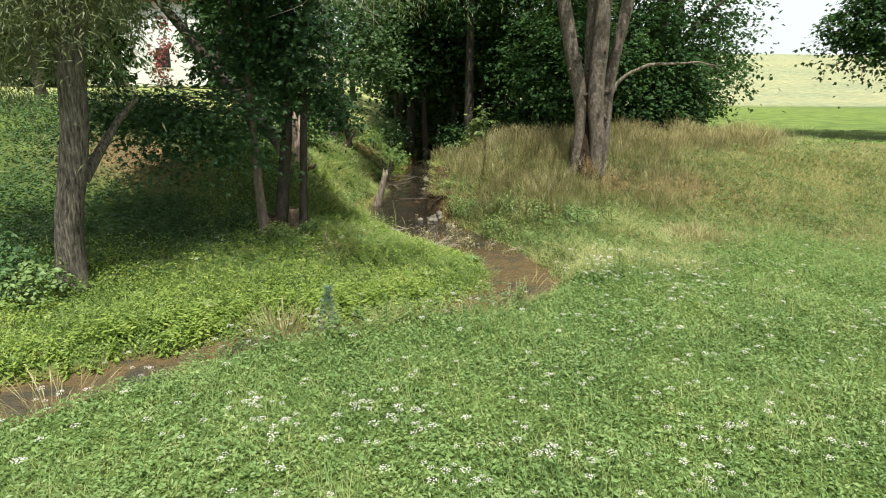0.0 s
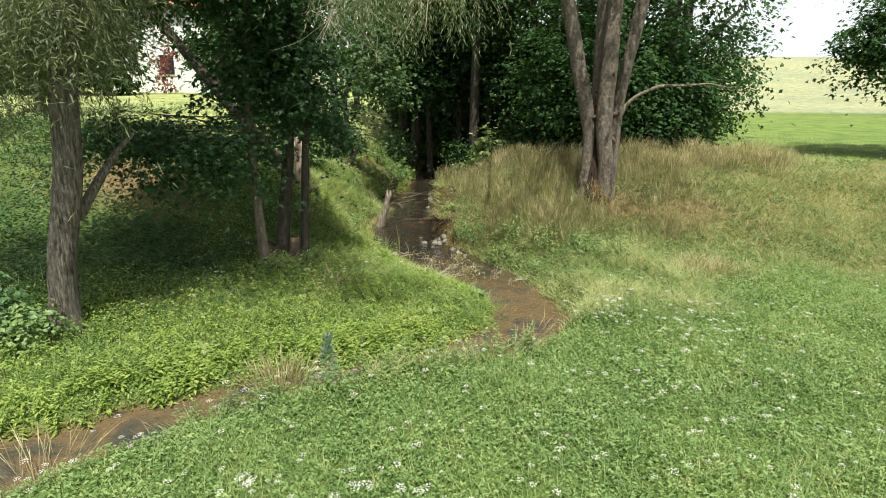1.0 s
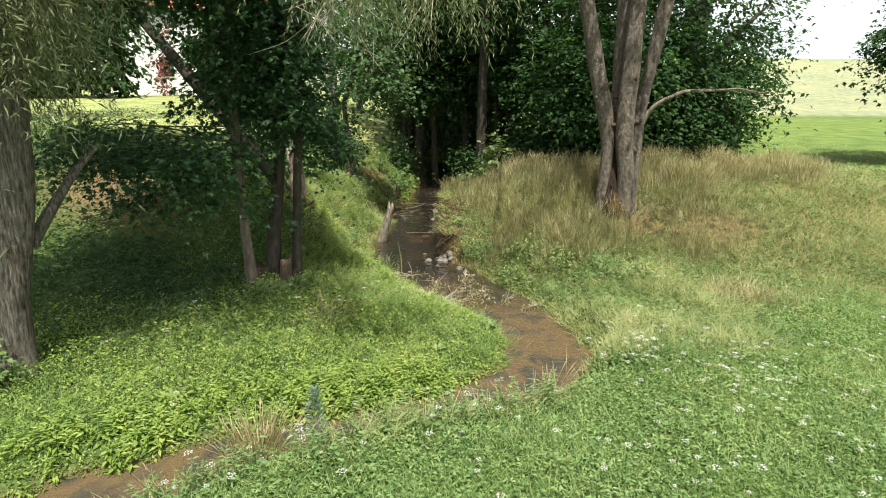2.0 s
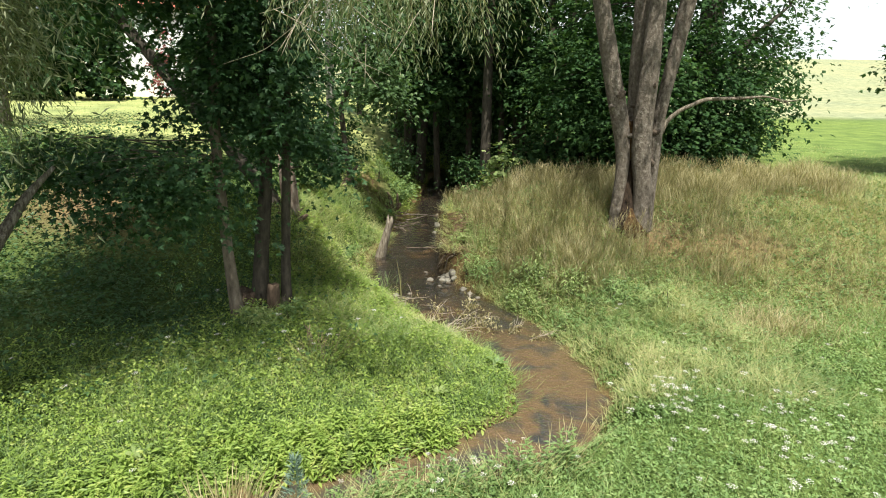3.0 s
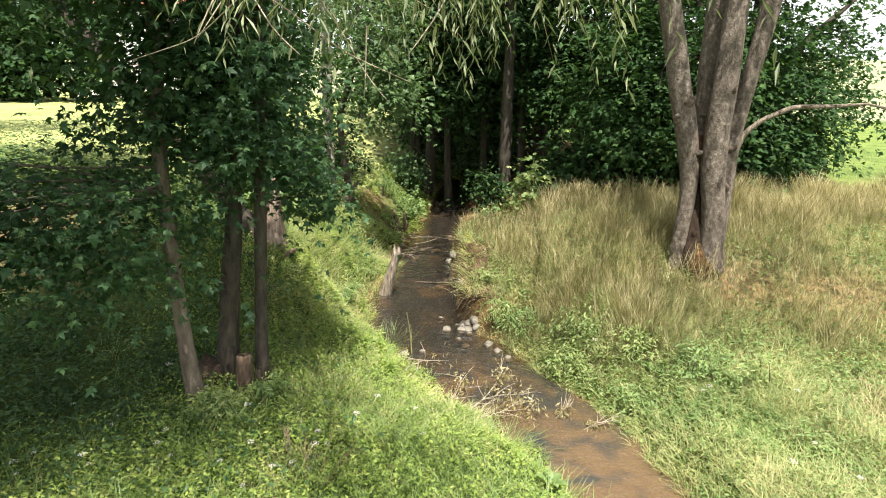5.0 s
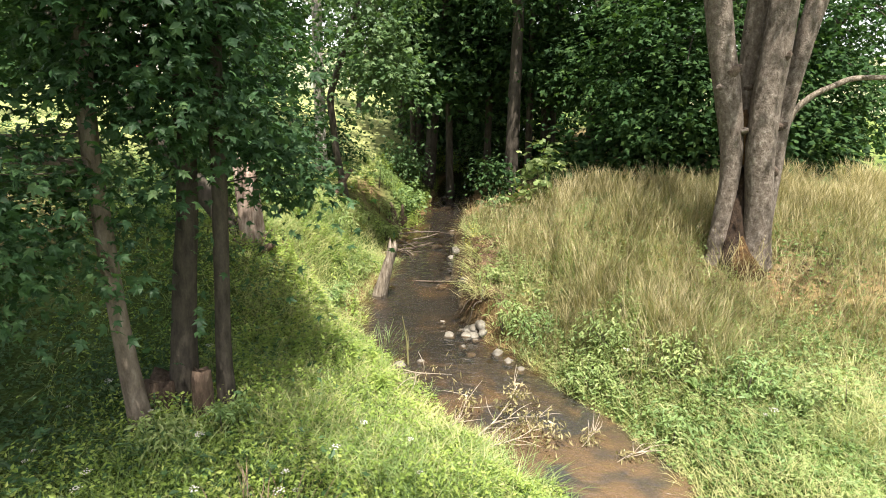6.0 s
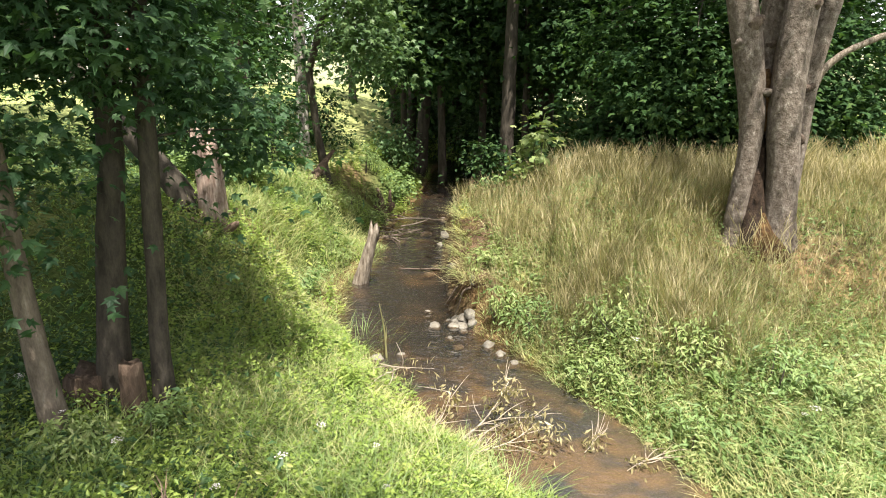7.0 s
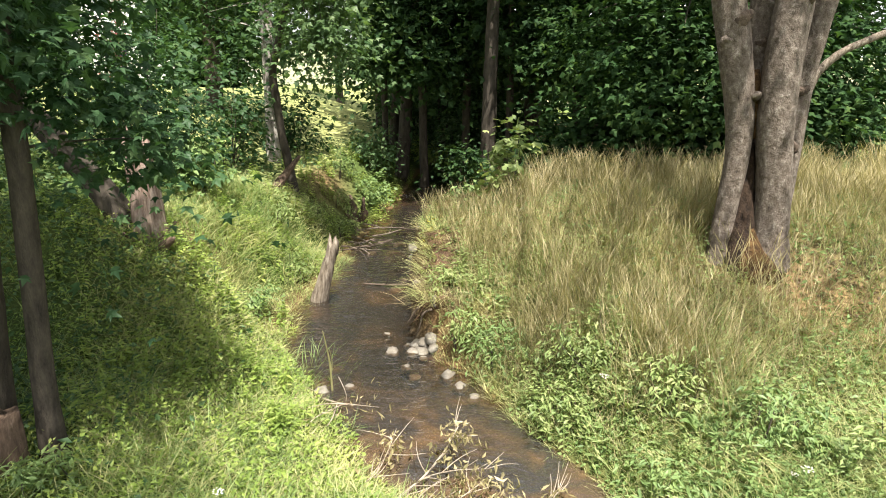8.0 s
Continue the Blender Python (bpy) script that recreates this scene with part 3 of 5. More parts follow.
tree("maple_tree", "dark double-stemmed maple grown from an old stump", (-2.2, 12.5),
     [([sunk(-2.42, 12.5), (-2.33, 12.5, 1.2), (-2.2, 12.5, 2.2), (-2.08, 12.5, 3.9), (-1.95, 12.6, 6.5), (-1.9, 12.7, 9.0)], [0.13, 0.1, 0.09, 0.085, 0.065, 0.03]),
      ([sunk(-2.0, 12.45), (-1.97, 12.45, 1.2), (-1.9, 12.45, 2.2), (-1.83, 12.4, 3.4), (-1.6, 12.3, 5.5), (-1.4, 12.3, 8.0)], [0.085, 0.068, 0.062, 0.058, 0.045, 0.02])],
     [((-2.25, 12.4, 3.5), (0.98, 0.85, 1.0), 130, 40), ((-1.5, 12.9, 2.6), (0.4, 0.35, 0.4), 22, 34), ((-2.4, 12.0, 5.0), (1.05, 0.9, 1.0), 110, 40)],
     MAPLE, 0.092, M_NEARMAPLE, M_DARK_BARK, 21, 70, 0.018, 0.24, 0.3, 0.3, 12, 0.1, 0.4, "", [((-3.4, 11.9, 6.3), (1.4, 1.2, 1.6), 150, 40), ((-3.9, 12.3, 5.4), (1.3, 0.9, 0.6), 80, 40)])
tree("leaning_tree", "dark tree leaning over the bank behind the maples", (-2.9, 15.35),
     [([sunk(-2.86, 15.36), (-3.05, 15.32, 1.55), (-3.38, 15.3, 1.95), (-3.79, 15.3, 2.5), (-4.26, 15.3, 3.04), (-4.95, 15.3, 3.95), (-5.6, 15.4, 4.7), (-6.4, 15.6, 5.6)], [0.15, 0.135, 0.125, 0.12, 0.115, 0.1, 0.075, 0.03]),
      ([(-4.29, 15.4, 3.04), (-4.33, 15.4, 3.65), (-4.02, 15.4, 4.18), (-3.9, 15.5, 5.4)], [0.08, 0.07, 0.06, 0.025])],
     [((-4.9, 15.4, 5.7), (2.3, 1.7, 1.5), 90, 26), ((-6.2, 15.0, 5.0), (1.5, 1.2, 0.8), 50, 26)],
     MAPLE, 0.11, M_NEARMAPLE, M_DARK_BARK, 31, 46, 0.018, 0.3, 0.4, 0.3, 12, 0.12, 0.15)


def strands(seed, starts, lengths, lean, leaf=0.075, gap=0.03):
    """Hanging willow twigs: a thin shoot each, with narrow leaves set alternately along it."""
    rng = np.random.default_rng(seed)
    P, A, N, S, twigs = [], [], [], [], []
    for s, L, w in zip(starts, lengths, lean):
        n = max(5, int(L / gap))
        f = np.linspace(0, 1, n)
        path = np.asarray(s)[None] + np.c_[w[0] * L * np.sin(f * 1.3), w[1] * L * np.sin(f * 1.3), -L * (0.25 * f + 0.75 * f ** 1.6)]
        path[:, :2] += 0.03 * np.sin(f[:, None] * 7 + rng.uniform(0, 6, 2))
        t = unit(np.gradient(path, axis=0))
        az = rng.uniform(0, 6.28) + np.arange(n) * 2.4
        side = np.c_[np.cos(az), np.sin(az), np.zeros(n)]
        P.append(path)
        A.append(unit(t * 0.75 + side * 0.75 + np.array((0, 0, -0.25))))
        N.append(unit(side + np.array((0, 0, 0.8)) + 0.4 * rng.normal(size=(n, 3))))
        S.append(leaf * rng.uniform(0.6, 1.2, n))
        twigs.append(tube(path[::max(1, n // 4)], np.linspace(0.003, 0.0012, len(path[::max(1, n // 4)])), 3, 0.0, 0, 0.0, 5))
    return scatter(NARROW, np.concatenate(P), np.concatenate(A), np.concatenate(N), np.concatenate(S)), join(twigs)


def willow():
    top = thing("willow_tree", -4.3, 9.3, gz(-4.3, 9.3), "old willow with furrowed grey trunk and hanging narrow leaves", "tree")
    stems = [([sunk(-4.36, 9.3), (-4.25, 9.3, 1.2), (-4.0, 9.3, 2.25), (-3.9, 9.3, 3.3), (-3.6, 9.3, 4.8), (-2.9, 9.2, 6.4), (-2.2, 9.2, 8.2)], [0.20, 0.165, 0.15, 0.155, 0.14, 0.10, 0.03]),
             ([(-4.02, 9.38, 1.75), (-3.85, 9.6, 2.15), (-3.7, 9.85, 2.5), (-3.5, 10.0, 2.75)], [0.07, 0.06, 0.045, 0.02]),
             ([(-3.75, 9.3, 4.2), (-2.6, 9.2, 5.2), (-1.2, 9.1, 5.6), (0.1, 9.0, 5.5)], [0.1, 0.08, 0.055, 0.02]),
             ([(-3.9, 9.3, 3.4), (-4.8, 9.6, 4.4), (-5.9, 9.9, 5.2)], [0.1, 0.07, 0.025])]
    for i, (p, r) in enumerate(stems):
        v, f = tube(p, r, 18 if i == 0 else 10, 0.09, 70 + i, 0.35 if i == 0 else 0)
        put("trunk" if i == 0 else "limb", mesh_from("trunk", v, f, [M_WILLOW_BARK]), top)
    rng = np.random.default_rng(5)
    starts, lens, lean = [], [], []
    # the crown, then the low curtains that hang beside the trunk and out over the water
    for centre, radii, count, lowest, lo, hi in (((-3.0, 9.3, 7.2), (2.7, 2.3, 1.9), 420, 4.9, 0.5, 1.3), ((-5.5, 9.8, 4.2), (1.5, 1.1, 1.0), 560, 2.55, 0.5, 1.4), ((-3.9, 9.1, 4.5), (0.85, 0.9, 0.7), 380, 3.35, 0.4, 1.0),
                                                 ((0.15, 9.1, 4.7), (0.8, 0.45, 0.4), 120, 3.6, 0.4, 1.0), ((-0.4, 9.15, 4.9), (0.5, 0.45, 0.5), 100, 3.75, 0.4, 1.0), ((-2.2, 9.4, 5.8), (1.2, 0.8, 0.4), 100, 5.0, 0.4, 0.9)):
        u = unit(rng.normal(size=(count, 3))) * rng.uniform(0.3, 1, (count, 1)) ** 0.5
        q = np.asarray(centre) + u * np.asarray(radii)
        q[:, 2] = np.maximum(q[:, 2], lowest + 0.25)
        starts += list(q)
        lens += list(np.minimum(rng.uniform(lo, hi, count), q[:, 2] - lowest - 0.15 * rng.uniform(0, 1, count)))
        lean += list(0.5 * u[:, :2] + 0.25 * rng.normal(size=(count, 2)))
    (v, f), (tv, tf) = strands(6, starts, lens, lean)
    put("crown", mesh_from("crown", v, f, [M_WILLOW], False), top, kind="stuff")
    put("twig", mesh_from("twig", tv, tf, [M_TWIG]), top, kind="stuff")
    # The cluster at y 8.3 is unseen, added to throw shade on the bank.
    (v, f), cent = crown_mesh(77, [((-3.5, 9.2, 7.4), (3.0, 1.8, 1.7), 330, 38), ((-6.0, 9.3, 6.2), (1.4, 1.2, 1.0), 44, 34), ((-1.5, 9.2, 6.9), (1.1, 1.3, 0.9), 90, 36), ((-2.6, 8.3, 6.9), (1.7, 0.9, 0.8), 100, 38), ((-3.8, 9.0, 4.1), (0.7, 0.55, 0.45), 60, 60), ((-5.2, 9.5, 3.6), (1.1, 0.9, 0.7), 60, 60), ((-4.2, 9.9, 4.4), (1.0, 0.6, 0.6), 40, 60)], NARROW, 0.12, M_WILLOW, 0.32, 0.6, 0.2)
    put("upper_crown", mesh_from("upper_crown", v, f, [M_WILLOW], False), top, kind="stuff")
    for v, f in limbs_to(78, stem_points(stems[:1] + stems[2:]), cent, 0.04, 50):
        put("branch", mesh_from("branch", v, f, [M_WILLOW_BARK]), top)
    for k in range(16):
        q = np.array((-0.5, 9.12, 4.3)) + rng.normal(size=3) * np.array((0.3, 0.15, 0.15))
        L = rng.uniform(0.25, 0.5)
        w = rng.normal(size=2) * 0.3
        v, f = tube([q, q + np.array((w[0] * 0.5, w[1] * 0.5, -0.3 * L)), q + np.array((w[0], w[1], -0.75 * L)), q + np.array((w[0] * 1.5, w[1], -L))], [0.004, 0.0035, 0.003, 0.0015], 4)
        put("dead_twig", mesh_from("dead_twig", v, f, [M_DEAD]), top, "leafless grey hanging twig")


willow()


def big_tree():
    g = gz(3.8, 15.0)
    top = thing("multi_stemmed_tree", 3.75, 15.1, g, "pale four-stemmed tree with a rotten hollow base on the mound", "tree")
    stems = [([(3.36, 15.0, g - 0.2), (3.42, 15.05, 1.66), (3.45, 15.05, 2.1), (3.42, 15.05, 2.58), (3.31, 15.05, 3.0), (3.26, 15.05, 3.25), (3.12, 15.05, 3.75), (2.84, 15.05, 4.94), (2.2, 15.3, 7.2), (1.9, 15.5, 9)], [0.115, 0.105, 0.115, 0.14, 0.15, 0.15, 0.145, 0.14, 0.09, 0.03]),
             ([(3.86, 14.92, g - 0.2), (3.81, 14.94, 1.7), (3.77, 14.95, 2.1), (3.70, 14.95, 2.55), (3.69, 14.95, 2.95), (3.73, 14.95, 3.5), (3.74, 14.95, 4.4), (3.76, 14.95, 4.94), (3.95, 15.1, 7.5), (4.1, 15.1, 9.5)], [0.19, 0.155, 0.165, 0.175, 0.17, 0.165, 0.145, 0.135, 0.1, 0.03]),
             ([(3.68, 15.35, g - 0.2), (3.68, 15.32, 2.35), (3.65, 15.3, 3.0), (3.63, 15.3, 3.8), (3.61, 15.3, 4.98), (3.45, 15.5, 7.5), (3.3, 15.6, 9.5)], [0.2, 0.15, 0.145, 0.145, 0.135, 0.08, 0.03]),
             ([(3.97, 15.2, g - 0.1), (4.0, 15.2, 2.2), (4.03, 15.2, 2.8), (4.09, 15.2, 3.3), (4.17, 15.2, 3.81), (4.35, 15.2, 4.97), (4.85, 15.3, 7.5), (5.3, 15.4, 9)], [0.15, 0.125, 0.115, 0.112, 0.118, 0.13, 0.08, 0.03])]
    for i, (p, r) in enumerate(stems):
        v, f = tube(p, r, 22, 0.07, 90 + i, 0.25)
        put("trunk", mesh_from("trunk", v, f, [M_PALE_BARK]), top)
    # Solid plug of rotten wood, its near-black colour standing for the hollow's shade.
    v, f = tube([(3.6, 15.06, g - 0.15), (3.59, 15.06, g + 0.35), (3.58, 15.1, g + 0.75), (3.58, 15.14, g + 1.15)], [0.24, 0.16, 0.11, 0.05], 18, 0.4, 96, 0.3)
    put("hollow_heart", mesh_from("hollow_heart", v, f, [M_CAVITY]), top, "rotten wood between the stems, coloured dark as a shaded hollow")
    v, f = tube([(3.63, 14.95, g - 0.2), (3.62, 14.97, g + 0.02), (3.6, 15.0, g + 0.22), (3.58, 15.04, g + 0.42)], [0.34, 0.27, 0.17, 0.06], 26, 0.22, 97, 0.15)
    put("mossy_foot", mesh_from("mossy_foot", v, f, [M_MOSS]), top, "rusty moss and crumbling wood at the foot")
    v, f = tube([(3.56, 15.03, 2.3), (3.55, 15.06, 2.6), (3.53, 15.1, 2.95)], [0.05, 0.075, 0.03], 12, 0.45, 94)
    put("moss_patch", mesh_from("moss_patch", v, f, [M_MOSS]), top, "rusty moss in the fork")
    limb = [(4.12, 15.25, 2.75), (4.23, 15.3, 2.95), (4.47, 15.35, 3.15), (4.91, 15.4, 3.33), (5.54, 15.4, 3.36), (5.99, 15.4, 3.4), (6.46, 15.4, 3.25)]
    v, f = tube(limb, [0.062, 0.042, 0.034, 0.028, 0.023, 0.018, 0.008], 9, 0.25, 98)
    tw = [(v, f)]
    rng = np.random.default_rng(99)
    for a in ((5.0, 3.33), (5.4, 3.36), (5.8, 3.38), (6.1, 3.37), (6.3, 3.3)):
        s = np.array((a[0], 15.4, a[1]))
        e = s + np.array((rng.uniform(0.1, 0.35), rng.normal() * 0.1, rng.uniform(-0.18, 0.22)))
        tw.append(tube([s, (s + e) / 2 + rng.normal(size=3) * 0.03, e], [0.014, 0.01, 0.004], 5))
    v, f = join(tw)
    put("dead_limb", mesh_from("dead_limb", v, f, [M_OLDWOOD]), top, "bare grey arching dead limb")
    for k, ((x, y, z), d, r) in enumerate((((3.3, 14.93, 3.42), (0.05, -0.09, 0.06), 0.062), ((3.2, 14.95, 3.5), (-0.05, -0.08, 0.05), 0.045), ((3.15, 14.96, 3.2), (-0.09, -0.05, 0.03), 0.05), ((3.63, 15.17, 3.2), (0.0, -0.07, -0.01), 0.06), ((3.8, 14.79, 3.56), (0.02, -0.05, 0.0), 0.04),
                                            ((4.02, 15.1, 2.76), (0.03, -0.08, 0.0), 0.06), ((3.94, 14.98, 2.22), (0.07, -0.09, 0.0), 0.06), ((3.92, 15.0, 2.08), (0.06, -0.08, -0.04), 0.05), ((3.5, 14.92, 2.72), (0.02, -0.05, 0.02), 0.035))):
        c = np.array((x, y, z))
        v, f = tube([c - np.array(d) * 1.2, c - np.array(d) * 0.4, c + np.array(d) * 0.15, c + np.array(d) * 0.4], [r * 1.7, r * 1.35, r, r * 0.6], 12, 0.45, 940 + k)
        put("broken_stub", mesh_from("broken_stub", v, f, [M_PALE_BARK if k in (1, 2, 8) else M_STUB]), top, "knotted branch stub")
    # Second cluster is unseen, added overhead to dapple shade on the mound.
    (v, f), cent = crown_mesh(95, [((3.4, 15.4, 9.6), (3.6, 2.8, 2.3), 120, 26), ((4.4, 11.4, 8.9), (3.0, 1.9, 0.8), 84, 26)], OVAL, 0.12, M_WILLOW, 0.4, 0.5, 0.4)
    put("crown", mesh_from("crown", v, f, [M_WILLOW], False), top, kind="stuff")
    for v, f in limbs_to(96, [q for q in stem_points(stems) if q[2] > 6.5], cent, 0.04, 50):
        put("branch", mesh_from("branch", v, f, [M_PALE_BARK]), top)


big_tree()

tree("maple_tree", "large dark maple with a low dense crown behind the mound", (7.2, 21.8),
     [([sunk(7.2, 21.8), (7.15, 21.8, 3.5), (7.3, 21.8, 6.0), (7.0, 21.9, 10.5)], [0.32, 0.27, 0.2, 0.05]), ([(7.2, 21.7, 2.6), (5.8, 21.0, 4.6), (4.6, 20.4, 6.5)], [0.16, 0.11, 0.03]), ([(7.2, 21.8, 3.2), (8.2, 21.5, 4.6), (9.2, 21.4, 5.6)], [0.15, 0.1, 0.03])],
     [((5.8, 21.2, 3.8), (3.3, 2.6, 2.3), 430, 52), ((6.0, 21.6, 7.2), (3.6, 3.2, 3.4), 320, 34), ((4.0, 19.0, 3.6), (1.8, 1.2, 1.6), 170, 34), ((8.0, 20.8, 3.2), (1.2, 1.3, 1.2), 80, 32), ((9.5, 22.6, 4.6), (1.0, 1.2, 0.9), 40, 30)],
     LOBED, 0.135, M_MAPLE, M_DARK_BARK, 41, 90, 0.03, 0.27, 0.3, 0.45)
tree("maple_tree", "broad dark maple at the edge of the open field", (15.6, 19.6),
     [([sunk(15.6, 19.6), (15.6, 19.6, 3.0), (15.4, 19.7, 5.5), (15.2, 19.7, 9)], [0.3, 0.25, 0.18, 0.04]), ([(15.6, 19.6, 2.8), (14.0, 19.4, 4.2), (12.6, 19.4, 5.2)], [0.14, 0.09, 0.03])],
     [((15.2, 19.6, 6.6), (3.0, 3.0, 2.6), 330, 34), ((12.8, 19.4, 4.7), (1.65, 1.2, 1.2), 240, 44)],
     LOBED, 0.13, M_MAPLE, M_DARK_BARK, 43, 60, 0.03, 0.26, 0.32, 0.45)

tree("maple_tree", "young leaning maple on the bank, leaves coloured lighter as if sunlit", (-2.1, 19.3),
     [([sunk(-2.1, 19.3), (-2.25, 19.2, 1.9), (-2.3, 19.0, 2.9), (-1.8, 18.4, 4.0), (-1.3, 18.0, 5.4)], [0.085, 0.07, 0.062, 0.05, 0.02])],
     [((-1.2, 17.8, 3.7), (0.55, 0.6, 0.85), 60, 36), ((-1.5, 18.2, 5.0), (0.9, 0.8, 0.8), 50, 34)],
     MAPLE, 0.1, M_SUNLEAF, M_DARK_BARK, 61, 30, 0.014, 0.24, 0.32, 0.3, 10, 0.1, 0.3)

# the wood along the stream
WOOD = [
    # x, y, height, radius, lean x, crown start, crown radius, clumps
    (1.32, 21.5, 10.5, 0.14, 0.05, 4.4, 1.8, 100), (-2.95, 21.0, 10.0, 0.12, 0.1, 2.3, 1.5, 70), (-0.75, 24.9, 9.0, 0.16, 0.9, 3.4, 1.8, 80),
    (-1.22, 25.4, 7.5, 0.08, -0.1, 3.2, 1.1, 60), (2.6, 25.0, 12.0, 0.2, 0.2, 2.6, 2.6, 150), (4.6, 27.0, 12.0, 0.2, -0.2, 2.2, 2.8, 150),
    (0.2, 29.0, 12.0, 0.17, 0.3, 1.6, 2.4, 150), (-2.0, 31.0, 12.0, 0.18, 0.0, 2.0, 2.2, 130), (2.4, 32.0, 12.0, 0.2, 0.1, 1.2, 3.0, 190),
    (-0.4, 36.0, 12.0, 0.2, 0.0, 1.0, 3.0, 190), (6.8, 31.0, 12.0, 0.22, 0.0, 1.8, 3.2, 160), (-5.2, 24.0, 10.0, 0.18, 0.3, 2.6, 2.2, 130),
    (3.3, 22.3, 9.0, 0.12, -0.4, 2.4, 1.7, 110), (0.9, 24.6, 10.0, 0.1, 0.1, 3.6, 1.5, 80),
    (9.8, 27.5, 12.0, 0.22, 0.0, 2.2, 3.2, 150), (1.9, 23.2, 8.0, 0.08, -0.2, 3.0, 1.2, 60), (-10.8, 19.4, 9.0, 0.14, 0.2, 4.6, 2.1, 70), (-0.1, 24.2, 9.0, 0.1, -0.4, 3.2, 1.5, 100), (0.6, 33.5, 9.0, 0.15, 0.1, 0.3, 2.6, 170), (1.8, 28.2, 8.0, 0.12, -0.5, 0.8, 1.6, 120), (-1.2, 27.5, 9.0, 0.13, 0.6, 3.4, 1.6, 110), (-4.4, 36.0, 8.0, 0.15, -0.2, 2.6, 2.0, 70)]
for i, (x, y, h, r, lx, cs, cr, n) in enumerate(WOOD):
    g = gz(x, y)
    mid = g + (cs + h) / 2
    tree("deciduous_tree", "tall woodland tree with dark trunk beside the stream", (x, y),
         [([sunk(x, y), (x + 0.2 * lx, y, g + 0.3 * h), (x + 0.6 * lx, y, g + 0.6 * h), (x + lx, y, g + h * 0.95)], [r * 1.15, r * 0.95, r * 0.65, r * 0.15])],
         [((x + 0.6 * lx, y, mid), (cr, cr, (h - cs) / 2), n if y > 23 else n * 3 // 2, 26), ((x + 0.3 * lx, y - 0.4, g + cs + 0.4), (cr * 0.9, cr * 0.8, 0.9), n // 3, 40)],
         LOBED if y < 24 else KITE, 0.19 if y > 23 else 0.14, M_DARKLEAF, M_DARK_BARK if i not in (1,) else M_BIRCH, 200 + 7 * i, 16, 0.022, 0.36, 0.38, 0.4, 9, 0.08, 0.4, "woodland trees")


def bush(label, x, y, r, h, n, mat, shape, leaf, seed, per=26, name="bush"):
    g = gz(x, y)
    top = thing(name, x, y, g, label, "bush")
    (v, f), cent = crown_mesh(seed, [((x, y, g + h * 0.52), (r, r * 0.85, h * 0.52), n, per)], shape, leaf, mat, min(0.25, r * 0.3), 0.6, 0.3)
    put("foliage", mesh_from("foliage", v, f, [mat], False), top, kind="stuff")
    for v, f in limbs_to(seed + 1, [(x + a, y + b, g - 0.05) for a in (-0.1, 0.1) for b in (-0.1, 0.1)], cent, 0.014, 9):
        put("stem", mesh_from("stem", v, f, [M_DARK_BARK]), top)


bush("pale-leaved young maple sapling on the mound", 1.42, 17.2, 0.34, 1.1, 26, M_WEED, STAR, 0.13, 301, 10, "sapling")
bush("low leafy plants beside the sapling on the mound", 0.85, 17.2, 0.3, 0.5, 14, M_NETTLE, OVAL, 0.08, 302)
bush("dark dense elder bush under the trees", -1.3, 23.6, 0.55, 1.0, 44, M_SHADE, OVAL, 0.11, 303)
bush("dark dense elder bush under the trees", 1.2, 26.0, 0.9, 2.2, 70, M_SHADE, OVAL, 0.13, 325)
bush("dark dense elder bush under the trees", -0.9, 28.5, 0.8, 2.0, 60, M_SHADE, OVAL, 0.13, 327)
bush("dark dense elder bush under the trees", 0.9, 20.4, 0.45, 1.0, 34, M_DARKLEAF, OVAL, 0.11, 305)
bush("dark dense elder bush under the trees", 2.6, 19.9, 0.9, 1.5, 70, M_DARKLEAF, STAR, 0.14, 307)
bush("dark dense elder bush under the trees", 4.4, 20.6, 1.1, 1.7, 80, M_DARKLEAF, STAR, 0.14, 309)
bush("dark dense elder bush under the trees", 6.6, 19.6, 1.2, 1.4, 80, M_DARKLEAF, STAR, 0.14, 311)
bush("bright leafy herb clump on the stream bank", -0.15, 27.6, 0.5, 0.8, 30, M_BANK, OVAL, 0.1, 312)
bush("dark-leaved elder shrub on the bank top", -3.5, 17.1, 0.85, 2.2, 90, M_NEARMAPLE, OVAL, 0.1, 317, 30)
bush("dark-leaved elder shrub on the bank top", -4.6, 18.6, 0.9, 2.3, 70, M_NEARMAPLE, OVAL, 0.11, 355, 28)
bush("dark-leaved elder shrub on the bank top", -3.35, 19.5, 0.75, 1.9, 70, M_NEARMAPLE, OVAL, 0.1, 357, 30)
bush("dark-leaved elder shrub on the bank top", -2.95, 22.6, 0.6, 1.4, 50, M_DARKLEAF, OVAL, 0.11, 359, 28)
bush("light green elder shoots on the bank top", -2.75, 17.0, 0.4, 0.9, 34, M_NETTLE, OVAL, 0.085, 351)
bush("light green elder shoots on the bank top", -3.3, 16.2, 0.35, 0.6, 26, M_NETTLE, OVAL, 0.08, 352)
bush("leafy hazel shrub on the stream bank", -1.0, 21.2, 0.35, 0.8, 24, M_NETTLE, OVAL, 0.08, 319)
bush("yellow-green shrub beside the willow trunk", -4.5, 8.85, 0.42, 0.5, 40, M_NETTLE, OVAL, 0.075, 321)
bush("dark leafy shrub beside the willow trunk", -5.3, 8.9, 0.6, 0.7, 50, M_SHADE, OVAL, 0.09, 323)
